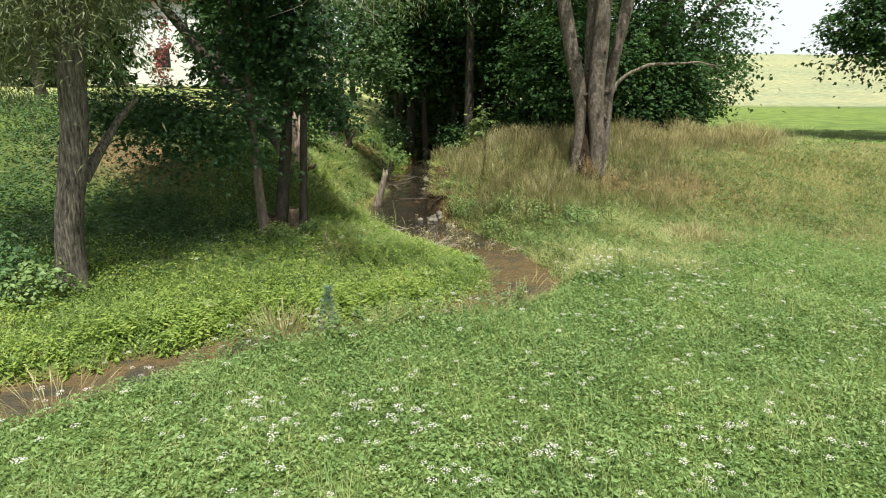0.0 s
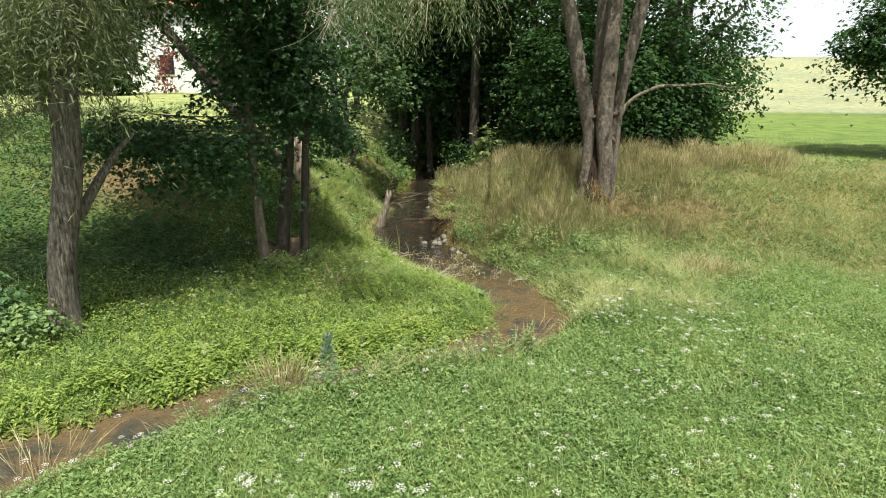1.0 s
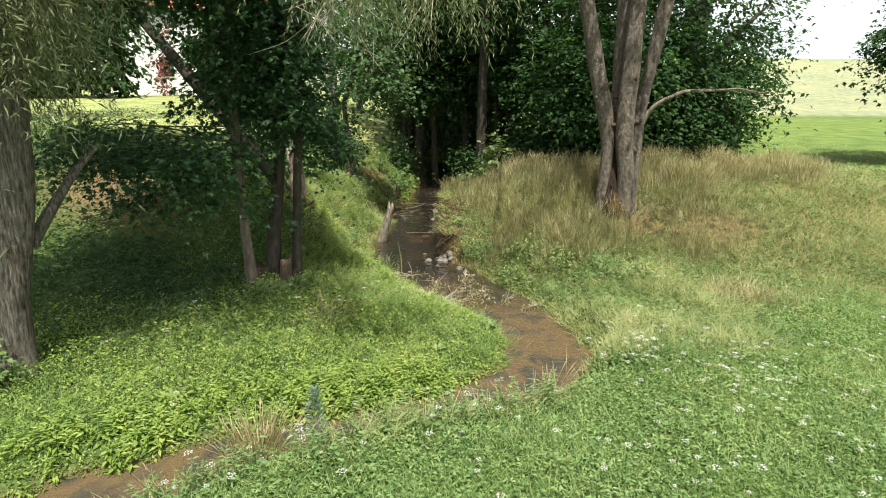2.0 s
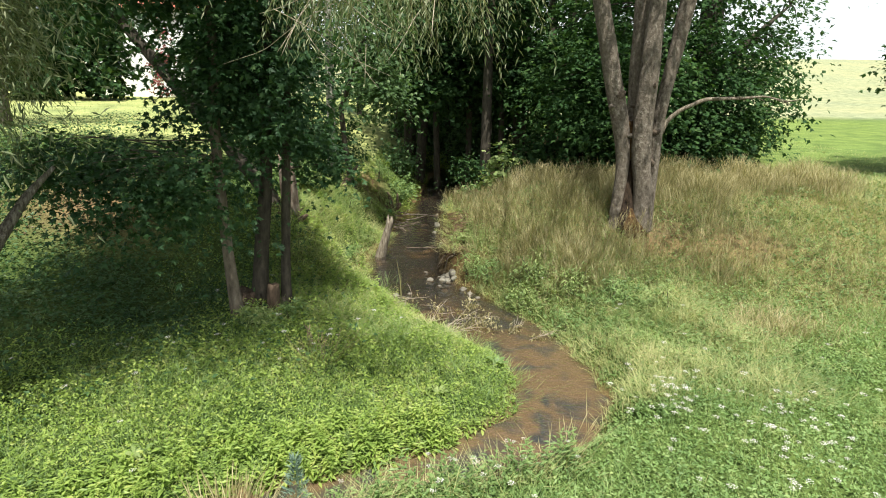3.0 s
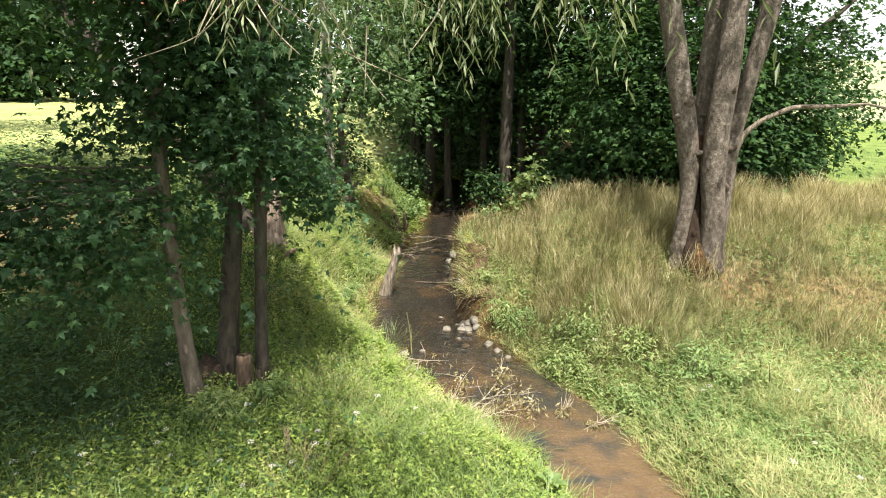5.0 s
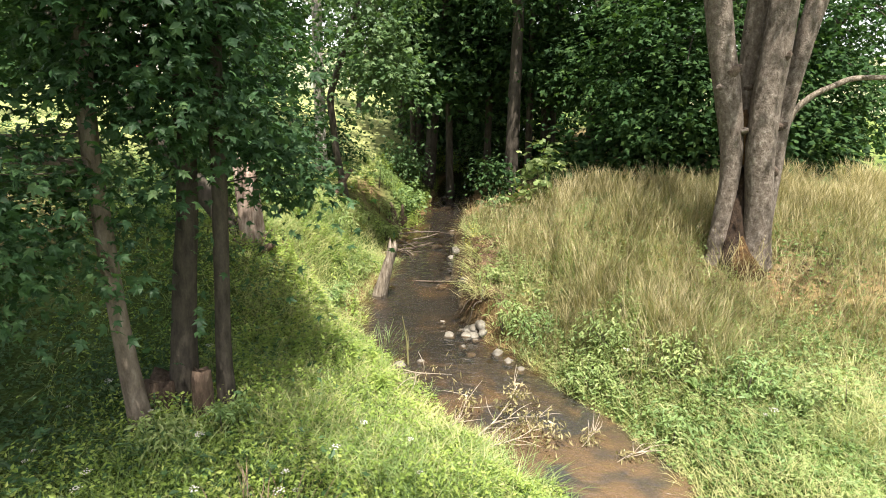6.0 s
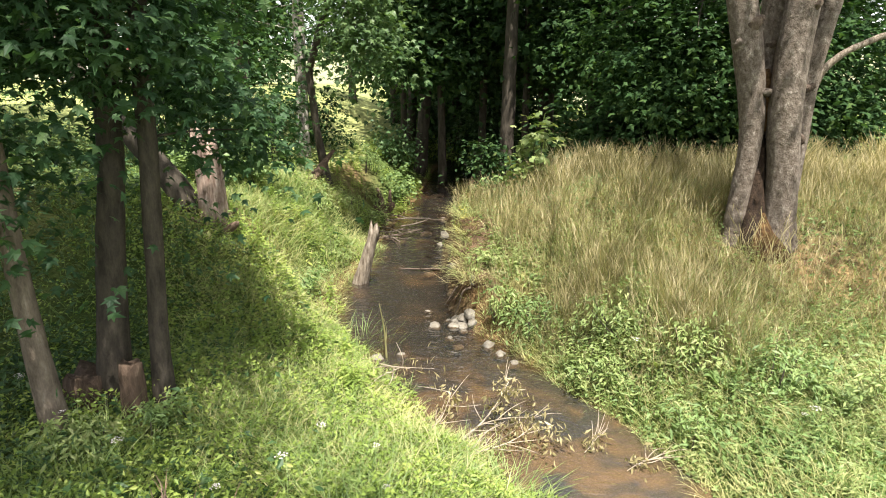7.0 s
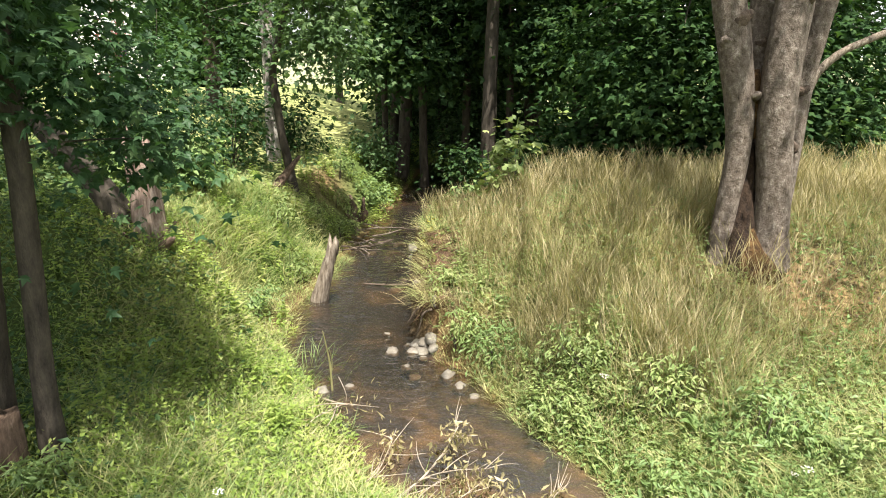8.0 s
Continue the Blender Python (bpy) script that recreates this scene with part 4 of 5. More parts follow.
for i, x in enumerate((-37, -33.5, -30.5, -27, -24, -21.2, -18.9, -12.4, -9.8)):
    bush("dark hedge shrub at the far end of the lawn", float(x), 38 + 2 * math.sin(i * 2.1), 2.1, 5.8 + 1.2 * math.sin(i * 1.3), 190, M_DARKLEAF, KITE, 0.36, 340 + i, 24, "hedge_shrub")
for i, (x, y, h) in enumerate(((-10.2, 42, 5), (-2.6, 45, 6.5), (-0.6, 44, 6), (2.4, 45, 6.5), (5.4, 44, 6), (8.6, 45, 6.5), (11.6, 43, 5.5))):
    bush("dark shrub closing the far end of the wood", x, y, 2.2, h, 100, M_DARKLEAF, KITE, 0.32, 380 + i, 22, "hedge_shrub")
bush("red-leaved plum bush before the house", -17.0, 41.5, 0.8, 4.6, 26, M_RED, OVAL, 0.22, 331, 22)


def box(x0, y0, z0, x1, y1, z1):
    bm = bmesh.new()
    bmesh.ops.create_cube(bm, size=1, matrix=Matrix.Translation(((x0 + x1) / 2, (y0 + y1) / 2, (z0 + z1) / 2)) @ Matrix.Diagonal((x1 - x0, y1 - y0, z1 - z0, 1)))
    return bm


def house():
    x, y = -18.0, 48.0
    g = gz(x, y)
    M_WALL = plain("white_render", (0.8, 0.79, 0.76), 0.9)
    M_ROOF = plain("red_roof_tiles", (0.33, 0.12, 0.08), 0.8)
    M_GLASS = plain("dark_window_glass", (0.03, 0.035, 0.04), 0.1)
    top = thing("house", x, y, g, "white rendered house with red roof behind the garden", "house")
    w = box(x - 5, y - 4, g - 0.3, x + 5, y + 4, g + 5.4)
    part("wall", w, M_WALL, top)
    bm = bmesh.new()
    vs = [bm.verts.new(p) for p in ((x - 5.4, y - 4.5, g + 5.3), (x + 5.4, y - 4.5, g + 5.3), (x + 5.4, y + 4.5, g + 5.3), (x - 5.4, y + 4.5, g + 5.3), (x - 5.4, y, g + 8.4), (x + 5.4, y, g + 8.4))]
    for q in ((0, 1, 5, 4), (2, 3, 4, 5), (0, 4, 3), (1, 2, 5), (3, 2, 1, 0)):
        bm.faces.new([vs[k] for k in q])
    part("roof", bm, M_ROOF, top)
    for dx in (-3.2, 0.0, 3.2):
        win = part("window", box(x + dx - 0.55, y - 4.06, g + 1.1, x + dx + 0.55, y - 3.98, g + 2.5), M_WALL, top)
        part("pane", box(x + dx - 0.45, y - 4.09, g + 1.2, x + dx + 0.45, y - 4.065, g + 2.4), M_GLASS, win)


house()

# distance: a pole and a small tree on the far field
def pole():
    x, y = 88.0, 134.0
    g = gz(x, y)
    top = thing("utility_pole", x, y, g, "grey wooden utility pole in the dry field", "pole")
    v, f = tube([(x, y, g - 0.3), (x, y, g + 6.6)], [0.16, 0.12], 10)
    put("post", mesh_from("post", v, f, [M_DEAD]), top)
    v, f = tube([(x - 0.7, y, g + 6.2), (x + 0.7, y, g + 6.2)], [0.06, 0.06], 6)
    put("crossarm", mesh_from("crossarm", v, f, [M_DEAD]), top)


pole()
tree("field_tree", "small round tree far off in the field", (89, 122), [([sunk(89, 122), (89, 122, gz(89, 122) + 3)], [0.2, 0.1])],
     [((89, 122, gz(89, 122) + 4.2), (2.6, 2.6, 2.4), 60, 20)], KITE, 0.6, M_DARKLEAF, M_DARK_BARK, 401, 8, 0.05, 0.6, 0.6)

# ---- ground cover ----
def sow(seed, count, x0, x1, y0, y1, chance):
    """Random places on the ground, kept by chance(x, y, distance to water, side)."""
    rng = np.random.default_rng(seed)
    x, y = rng.uniform(x0, x1, count), rng.uniform(y0, y1, count)
    z, d, side = ground(x, y, True)
    keep = rng.uniform(size=count) < chance(x, y, d, side)
    return rng, np.c_[x, y, z][keep], (0.3 + 0.7 * smooth(d / 1.1))[keep]


def patchy(x, y, s=1.0, seed=0.0):
    return 0.5 + 0.25 * np.sin(s * 1.9 * x + 1.3 * np.sin(s * 1.1 * y + seed) + seed) + 0.25 * np.sin(s * 1.6 * y - 0.8 + 1.2 * np.sin(s * 1.4 * x - seed))


def leaves_on(name, label, seed, count, area, chance, shape, size, heights, mat, tilt=0.5):
    rng, P, low = sow(seed, count, *area, chance)
    n = len(P)
    P[:, 2] += heights[0] + (heights[1] - heights[0]) * low * rng.uniform(size=n) ** 1.3 * (0.25 + 0.8 * patchy(P[:, 0], P[:, 1], 2.6, seed) + 0.7 * patchy(P[:, 0], P[:, 1], 7.5, seed + 2.0))
    az = rng.uniform(0, 6.283, n)
    A = np.c_[np.cos(az), np.sin(az), rng.normal(size=n) * tilt * 0.6 + 0.05]
    N = np.array((0, 0, 1.0)) + tilt * rng.normal(size=(n, 3)) * np.array((1, 1, 0.3))
    v, f = scatter(shape, P, A, N, size * rng.uniform(0.55, 1.3, n))
    put(name, mesh_from(name, v, f, [mat], False), None, label, "plants", kind="stuff")


def blades_on(name, label, seed, count, area, chance, shape, width, lens, mat, lean=0.35):
    rng, P, low = sow(seed, count, *area, chance)
    n = len(P)
    P[:, 2] -= 0.02
    az = rng.uniform(0, 6.283, n)
    A = np.c_[np.cos(az) * lean, np.sin(az) * lean, np.ones(n)] * np.c_[rng.uniform(0.2, 1.4, (n, 2)), np.ones(n)]
    N = np.c_[np.cos(az), np.sin(az), rng.normal(size=n) * 0.2]
    L = rng.uniform(lens[0], lens[1], n) * (0.4 + 0.6 * low) * (0.7 + 0.6 * patchy(P[:, 0], P[:, 1], 2.1, seed))
    S = np.c_[width * rng.uniform(0.6, 1.3, n), L, L]
    v, f = scatter(shape, P, A, N, S)
    put(name, mesh_from(name, v, f, [mat], False), None, label, "grass", kind="stuff")


def on_meadow(x, y, d, side):
    return (side > 0) * (d > 0.06) * smooth((14.6 - y) / 1.5 + 0.3 * patchy(x, y)) * smooth((11.5 - x) / 3)


def worn(x, y):
    """The trodden, littered ground at the foot of the many-stemmed tree."""
    return np.maximum(np.exp(-(((x - 4.8) / 1.5) ** 2 + ((y - 14.35) / 0.7) ** 2)), np.exp(-(((x - 3.75) / 1.05) ** 2 + ((y - 14.6) / 0.75) ** 2)))


def straw_zone(x, y, side, d):
    """The tall dry grass of the mound, with bare and leafy gaps."""
    a = smooth((y - 12.6 - 0.1 * (x - 2) - 0.5 * (patchy(x, y, 1.8, 2) - 0.5)) / 1.3) * (1 - smooth((y - 16.9 - 0.12 * x) / 0.8)) * (1 - smooth((x - 5.0) / 1.2) * (1 - smooth((y - 15.8) / 0.6))) * (1 - smooth((x - 8.2) / 1.0))
    return a * (side > 0) * (d > 0.15 + 0.25 * (np.abs(y - 15.8) < 0.8)) * (1 - 0.95 * worn(x, y)) * (1 - 0.8 * np.exp(-(((x - 2.5) / 0.9) ** 2 + ((y - 16.3) / 0.6) ** 2))) * (1 - 0.8 * np.exp(-(((x - 4.7) / 0.5) ** 2 + ((y - 15.2) / 0.6) ** 2)))


def maple_shade(x, y):
    """Ground given darker leaves in place of bank herbs, to deepen the shade below the maples."""
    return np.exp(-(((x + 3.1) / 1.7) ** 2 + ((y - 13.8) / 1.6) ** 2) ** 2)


def pale_patch(x, y):
    return np.exp(-(((x - 4.7) / 0.7) ** 2 + ((y - 11.9) / 0.45) ** 2))


leaves_on("meadow_herbs", "low leafy meadow herbs and clover", 1, 330000, (-6, 11.5, 2.4, 14.6),
          lambda x, y, d, s: on_meadow(x, y, d, s) * (0.5 + 0.6 * patchy(x, y, 1.7, 1)) * (1 - 0.7 * pale_patch(x, y)) * (1 - 0.75 * smooth((y + 0.35 * x - 13.2) / 2.5)), HERB, 0.041, (0.02, 0.14), M_MEADOW, 0.6)
blades_on("meadow_grass", "green meadow grass blades", 2, 260000, (-6, 11.5, 2.4, 15.5),
          lambda x, y, d, s: (s > 0) * (d > 0.15) * (y < 15.5) * (1 - 0.45 * smooth((y + 0.35 * x - 13.2) / 2.5)) * (0.25 + 0.75 * patchy(x, y, 1.3, 4)) * smooth((11.5 - x) / 3), BLADE, 0.0055, (0.12, 0.26), M_BLADE, 0.85)
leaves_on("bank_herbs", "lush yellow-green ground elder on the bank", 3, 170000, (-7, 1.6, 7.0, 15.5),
          lambda x, y, d, s: (s < 0) * (d > 0.02) * (1 - smooth((d - 2.2) / 1.6)) * (1 - 0.6 * maple_shade(x, y)) * (0.6 + 0.5 * patchy(x, y, 1.5, 2)), HERB, 0.042, (0.02, 0.2), M_BANK, 0.85)
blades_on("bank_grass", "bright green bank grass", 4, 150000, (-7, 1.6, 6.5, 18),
          lambda x, y, d, s: (s < 0) * (d > 0.0) * (1 - smooth((d - 2.5) / 1.5)) * (1 - 0.6 * maple_shade(x, y)) * (0.2 + 0.9 * patchy(x, y, 1.2, 7)), BLADE, 0.0065, (0.15, 0.36), M_BLADE, 1.0)
leaves_on("shade_herbs", "dark ivy-like ground cover, spread wider to deepen the maple shade", 5, 125000, (-11, 0, 8.5, 25),
          lambda x, y, d, s: (s < 0) * np.maximum(smooth((d - 1.3) / 1.6), 0.8 * maple_shade(x, y)) * (1 - 0.9 * smooth((y - 16.2 - 3.6 * smooth((x + 5) / 2)) / 1.5) * smooth((-x - 2.2) / 0.8)) * (0.35 + 0.65 * patchy(x, y, 1.4, 3)) * (1 - 0.85 * np.exp(-(((x + 6.0) / 1.2) ** 2 + ((y - 14.6) / 0.7) ** 2))), HERB, 0.075, (0.02, 0.16), M_SHADE, 0.65)
blades_on("dry_grass", "tall straw-coloured dry grass on the mound", 6, 165000, (-0.5, 9.5, 12, 18.6),
          lambda x, y, d, s: straw_zone(x, y, s, d) * (0.1 + 1.0 * patchy(x, y, 3.1, 5) * (0.5 + 0.8 * patchy(x, y, 1.2, 2))), STALK, 0.0028, (0.22, 0.66), M_STRAW, 0.24)
blades_on("mound_grass", "green undergrowth grass on the mound", 7, 110000, (-0.5, 10.5, 12, 19.5),
          lambda x, y, d, s: (s > 0) * (d > 0.1) * (0.25 + 0.6 * patchy(x, y, 1.1, 9)) * (1 - 0.5 * straw_zone(x, y, s, d)) * smooth((y - 12) / 1) * (1 - 0.9 * worn(x, y)), BLADE, 0.005, (0.12, 0.34), M_PALEGRASS, 0.7)
blades_on("dry_patch", "pale dry grass patch in the meadow", 8, 16000, (3, 6.4, 10.4, 13),
          lambda x, y, d, s: pale_patch(x, y), STALK, 0.0035, (0.12, 0.3), M_STRAW, 0.6)
leaves_on("mound_herbs", "low creeping leaves on the mound slope", 9, 60000, (0.3, 11, 12.4, 19.5),
          lambda x, y, d, s: (s > 0) * (d > 0.2) * (0.2 + 0.5 * patchy(x, y, 1.9, 6)) * (1 - 0.75 * worn(x, y)), HERB, 0.06, (0.02, 0.14), M_NETTLE, 0.7)
blades_on("lawn_grass", "short mown lawn grass", 10, 16000, (-16, 16, 17, 34),
          lambda x, y, d, s: (((s < 0) & (x < -3.5)) | (x > 7.5)) * 1.0, BLADE, 0.014, (0.05, 0.11), M_PALEGRASS, 0.5)


def weeds(name, label, seed, count, area, chance, height, mat, leaf, pairs=7):
    """Upright leafy plants: a stalk with leaves in pairs that shrink towards the top."""
    rng, B, low = sow(seed, count, *area, chance)
    P, A, N, S, stalks = [], [], [], [], []
    for b in B:
        h = height * rng.uniform(0.5, 1.2)
        lean = rng.normal(size=2) * 0.12
        for k in range(pairs):
            f = (k + 1) / pairs
            at = b + np.array((lean[0] * f * h, lean[1] * f * h, f * h))
            a0 = rng.uniform(0, 3.14) + k * 1.57
            for a in (a0, a0 + 3.14):
                P.append(at)
                A.append((math.cos(a), math.sin(a), 0.25 - 0.5 * (1 - f)))
                N.append((0.3 * rng.normal(), 0.3 * rng.normal(), 1))
                S.append(leaf * (1.15 - 0.6 * f) * rng.uniform(0.7, 1.2))
    v, f = scatter(LANCE, np.array(P), np.array(A), np.array(N), 1.25 * np.array(S))
    L = np.full(len(B), height * 0.9)
    v2, f2 = scatter(BLADE, B, np.tile((0.0, 0.0, 1.0), (len(B), 1)) + 0.08 * rng.normal(size=B.shape), rng.normal(size=B.shape), np.c_[np.full(len(B), 0.008), L, L * 0.2])
    v, f = join([(v, f), (v2, f2)])
    put(name, mesh_from(name, v, f, [mat], False), None, label, "plants", kind="stuff")


weeds("bank_weeds", "leafy nettles and weeds along the water's edge", 12, 2600, (-0.4, 4.2, 12.2, 17.5),
      lambda x, y, d, s: (s > 0) * (d > 0.0) * np.maximum(np.exp(-(((x - 1.75) / 0.7) ** 2 + ((y - 13.7) / 0.45) ** 2)) * (d > 0.12), 0.5 * ((y > 16.5) | ((y > 14.2) & (d > 0.35))) * (1 - smooth((d - 0.5) / 0.3))) * 0.8, 0.34, M_WEED, 0.07)
weeds("bank_weeds", "leafy weeds in the low bank grass", 16, 900, (1.6, 5.5, 9.5, 13.4),
      lambda x, y, d, s: (s > 0) * (d > 0.25) * (patchy(x, y, 1.5, 8) > 0.55) * 0.8, 0.2, M_NETTLE, 0.08, 5)
weeds("bank_weeds", "yellow-green leafy weeds overhanging the stream", 13, 1500, (-6, 0.4, 6.5, 9.8),
      lambda x, y, d, s: (s < 0) * (d > 0.02) * (1 - smooth((d - 0.35) / 0.6)) * 0.9, 0.24, M_BANK, 0.085)
weeds("bank_weeds", "leafy weeds on the upper stream bank", 14, 2600, (-4, 0, 13, 26),
      lambda x, y, d, s: (s < 0) * (d > 0.15) * (1 - smooth((d - 1.4) / 1.0)) * (patchy(x, y, 2.4, 4) > 0.5) * 0.9, 0.28, M_BANK, 0.08)


def umbels(seed, centres):
    """White flower heads: a disc of small florets on a thin stalk."""
    rng = np.random.default_rng(seed)
    B = []
    for x, y, r, n in centres:
        n = int(n * 0.8)
        q = rng.normal(size=(n, 2)) * r
        B.append(np.c_[x + q[:, 0], y + q[:, 1]])
    B = np.concatenate(B)
    z, d, side = ground(B[:, 0], B[:, 1], True)
    B = np.c_[B, z][d > 0.15]
    n = len(B)
    h = rng.uniform(0.2, 0.42, n)
    head = B + np.c_[rng.normal(size=(n, 2)) * 0.04, h]
    k = 17
    a = np.arange(k) * 2.4
    r = 0.003 + 0.026 * np.sqrt(np.arange(k) / k)
    disc = np.c_[np.cos(a) * r, np.sin(a) * r, -0.006 * (r / 0.03) ** 2]
    sc = rng.uniform(0.6, 1.3, n)
    P = (head[:, None] + disc[None] * sc[:, None, None]).reshape(-1, 3)
    m = len(P)
    az = rng.uniform(0, 6.28, m)
    v, f = scatter(KITE, P, np.c_[np.cos(az), np.sin(az), np.zeros(m)], np.array((0, 0, 1.0)) + 0.25 * rng.normal(size=(m, 3)), np.repeat(sc, k) * 0.0115)
    put("white_flowers", mesh_from("white_flowers", v, f, [M_PETAL], False), None, "white umbel flowers scattered in the meadow", "flowers", kind="stuff")
    v, f = scatter(BLADE, B, head - B, rng.normal(size=B.shape), np.c_[np.full(n, 0.006), h, h * 0.02])
    put("flower_stalks", mesh_from("flower_stalks", v, f, [M_NETTLE], False), None, "thin green stalks of the white flowers", "flowers", kind="stuff")


umbels(15, [(2.55, 9.6, 0.28, 34), (3.4, 9.0, 0.3, 34), (0.7, 8.5, 0.3, 16), (0.9, 5.2, 0.35, 40), (-0.3, 5.4, 0.35, 26), (2.2, 5.2, 0.35, 28), (3.0, 5.6, 0.3, 18), (2.4, 7.2, 0.7, 40), (4.2, 8.0, 0.9, 46),
            (0.0, 6.8, 0.9, 46), (-1.6, 6.6, 0.7, 30), (1.6, 6.2, 1.1, 50), (5.5, 9.0, 1.2, 40), (4.0, 6.5, 1.2, 40), (-2.6, 5.6, 0.6, 26), (-2.2, 11.0, 0.9, 22), (-0.9, 11.2, 0.5, 10), (3.2, 11.2, 1.2, 18), (5.8, 7.0, 1.0, 30), (-1.0, 8.0, 0.3, 12), (-3.0, 10.0, 0.8, 14), (1.05, 8.95, 0.15, 14), (-0.92, 5.7, 0.22, 24), (0.16, 5.73, 0.25, 24), (2.6, 9.3, 0.2, 26), (3.45, 8.85, 0.25, 26)])


# ---- small things ----
def jagged_stump(name, label, base, tip, r0, r1, mat, seed, sides=14, jag=0.18):
    v, f = tube([base, tuple((a + b) / 2 for a, b in zip(base, tip)), tip], [r0, (r0 + r1) / 2, r1], sides, 0.22, seed, 0.3)
    rng = np.random.default_rng(seed)
    k = sides
    n = (len(v) - 2) // k
    cut = rng.uniform(-1, 0.6, k) * jag
    v[(n - 1) * k:n * k, 2] += cut
    v[(n - 2) * k:(n - 1) * k, 2] += cut * 0.5
    v[-1, 2] -= jag * 0.8
    put(name, mesh_from(name, v, f, [mat]), None, label, "stump")


jagged_stump("broken_stump", "weathered grey broken stump at the water's edge", (-1.12, 16.42, -0.12), (-0.86, 16.4, 0.82), 0.105, 0.055, M_OLDWOOD, 501, jag=0.16)
jagged_stump("cut_stump", "reddish sawn stump between the maple stems", (-2.13, 12.25, 0.2), (-2.11, 12.25, 0.8), 0.085, 0.078, M_ROT, 502, 16, 0.03)
jagged_stump("old_stump", "low rotten brown stump at the maple's foot", (-2.6, 12.42, 0.2), (-2.58, 12.42, 0.62), 0.16, 0.14, M_ROT, 503, 14, 0.06)
jagged_stump("broken_snag", "pale reddish broken snag on the bank behind the maples", (-2.62, 15.3, gz(-2.62, 15.3) - 0.15), (-2.68, 15.3, 2.15), 0.16, 0.12, M_SNAG, 505, 16, 0.3)


def torn_root(label, x, y, arms, seed):
    """A torn-out root: crooked brown arms spreading from one crown."""
    r = np.random.default_rng(seed)
    g = gz(x, y)
    top = thing("torn_root", x, y, g, label, "root")
    for dx, dy, dz, rad in arms:
        e = np.array((x + dx, y + dy, g + dz))
        o = np.array((x, y, g - 0.08))
        m = (o + e) / 2 + r.normal(size=3) * 0.05
        v, f = tube([o, m, e], [rad, rad * 0.75, rad * 0.35], 9, 0.3, seed)
        put("arm", mesh_from("arm", v, f, [M_ROT]), top)


torn_root("brown rotting log leaning on the eroded bank", -2.35, 18.8, ((0.4, 0.35, 0.5, 0.085), (-0.25, 0.1, 0.12, 0.05), (0.2, -0.2, 0.1, 0.045)), 506)
torn_root("brown root tangle on the eroded bank", -1.2, 20.3, ((-0.15, 0.1, 0.45, 0.07), (0.2, -0.1, 0.2, 0.05), (-0.2, -0.15, 0.15, 0.05), (0.1, 0.2, 0.4, 0.06)), 507)
torn_root("pale torn roots beside the broken snag", -2.5, 15.15, ((0.25, -0.15, 0.12, 0.06), (-0.3, -0.12, 0.15, 0.05), (0.1, 0.25, 0.2, 0.05)), 508)


def stick(name, label, pts, radii, mat=None, seed=0, forks=0):
    rng = np.random.default_rng(seed)
    top = thing(name, *pts[0], label, "branch")
    v, f = tube(pts, radii, 7, 0.15, seed)
    put("stem", mesh_from("stem", v, f, [mat or M_DEAD]), top)
    P = np.asarray(pts, float)
    tips = [P[-1]]
    for k in range(forks):
        q = rng.uniform(0.15, 0.95) * (len(P) - 1)
        i = int(q)
        a = P[i] + (P[i + 1] - P[i]) * (q - i)
        d = unit(unit(P[-1] - P[0]) * 0.6 + rng.normal(size=3) * np.array((0.8, 0.6, 0.2)) + np.array((0, 0, 0.12)))
        L = rng.uniform(0.2, 0.55)
        b = a + d * L * 0.55 + rng.normal(size=3) * 0.04
        c = a + d * L + rng.normal(size=3) * 0.06
        b[2], c[2] = max(b[2], 0.02), max(c[2], 0.03)
        v, f = tube([a, b, c], [0.006, 0.0045, 0.002], 5, 0, k)
        put("twig", mesh_from("twig", v, f, [mat or M_DEAD]), top)
        tips.append(c)
    return top, np.array(tips)


def dead_leaves(seed, top, tips, per=26, r=0.11, size=0.06, mat=None):
    rng = np.random.default_rng(seed)
    P = (tips[:, None] + rng.normal(size=(len(tips), per, 3)) * r).reshape(-1, 3)
    P[:, 2] = np.maximum(P[:, 2], 0.02)
    n = len(P)
    v, f = scatter(NARROW if mat is None else OVAL, P, rng.normal(size=(n, 3)), rng.normal(size=(n, 3)), size * rng.uniform(0.6, 1.4, n) * 1.2)
    put("withered_leaves", mesh_from("withered_leaves", v, f, [mat or M_STRAW], False), top, kind="stuff")


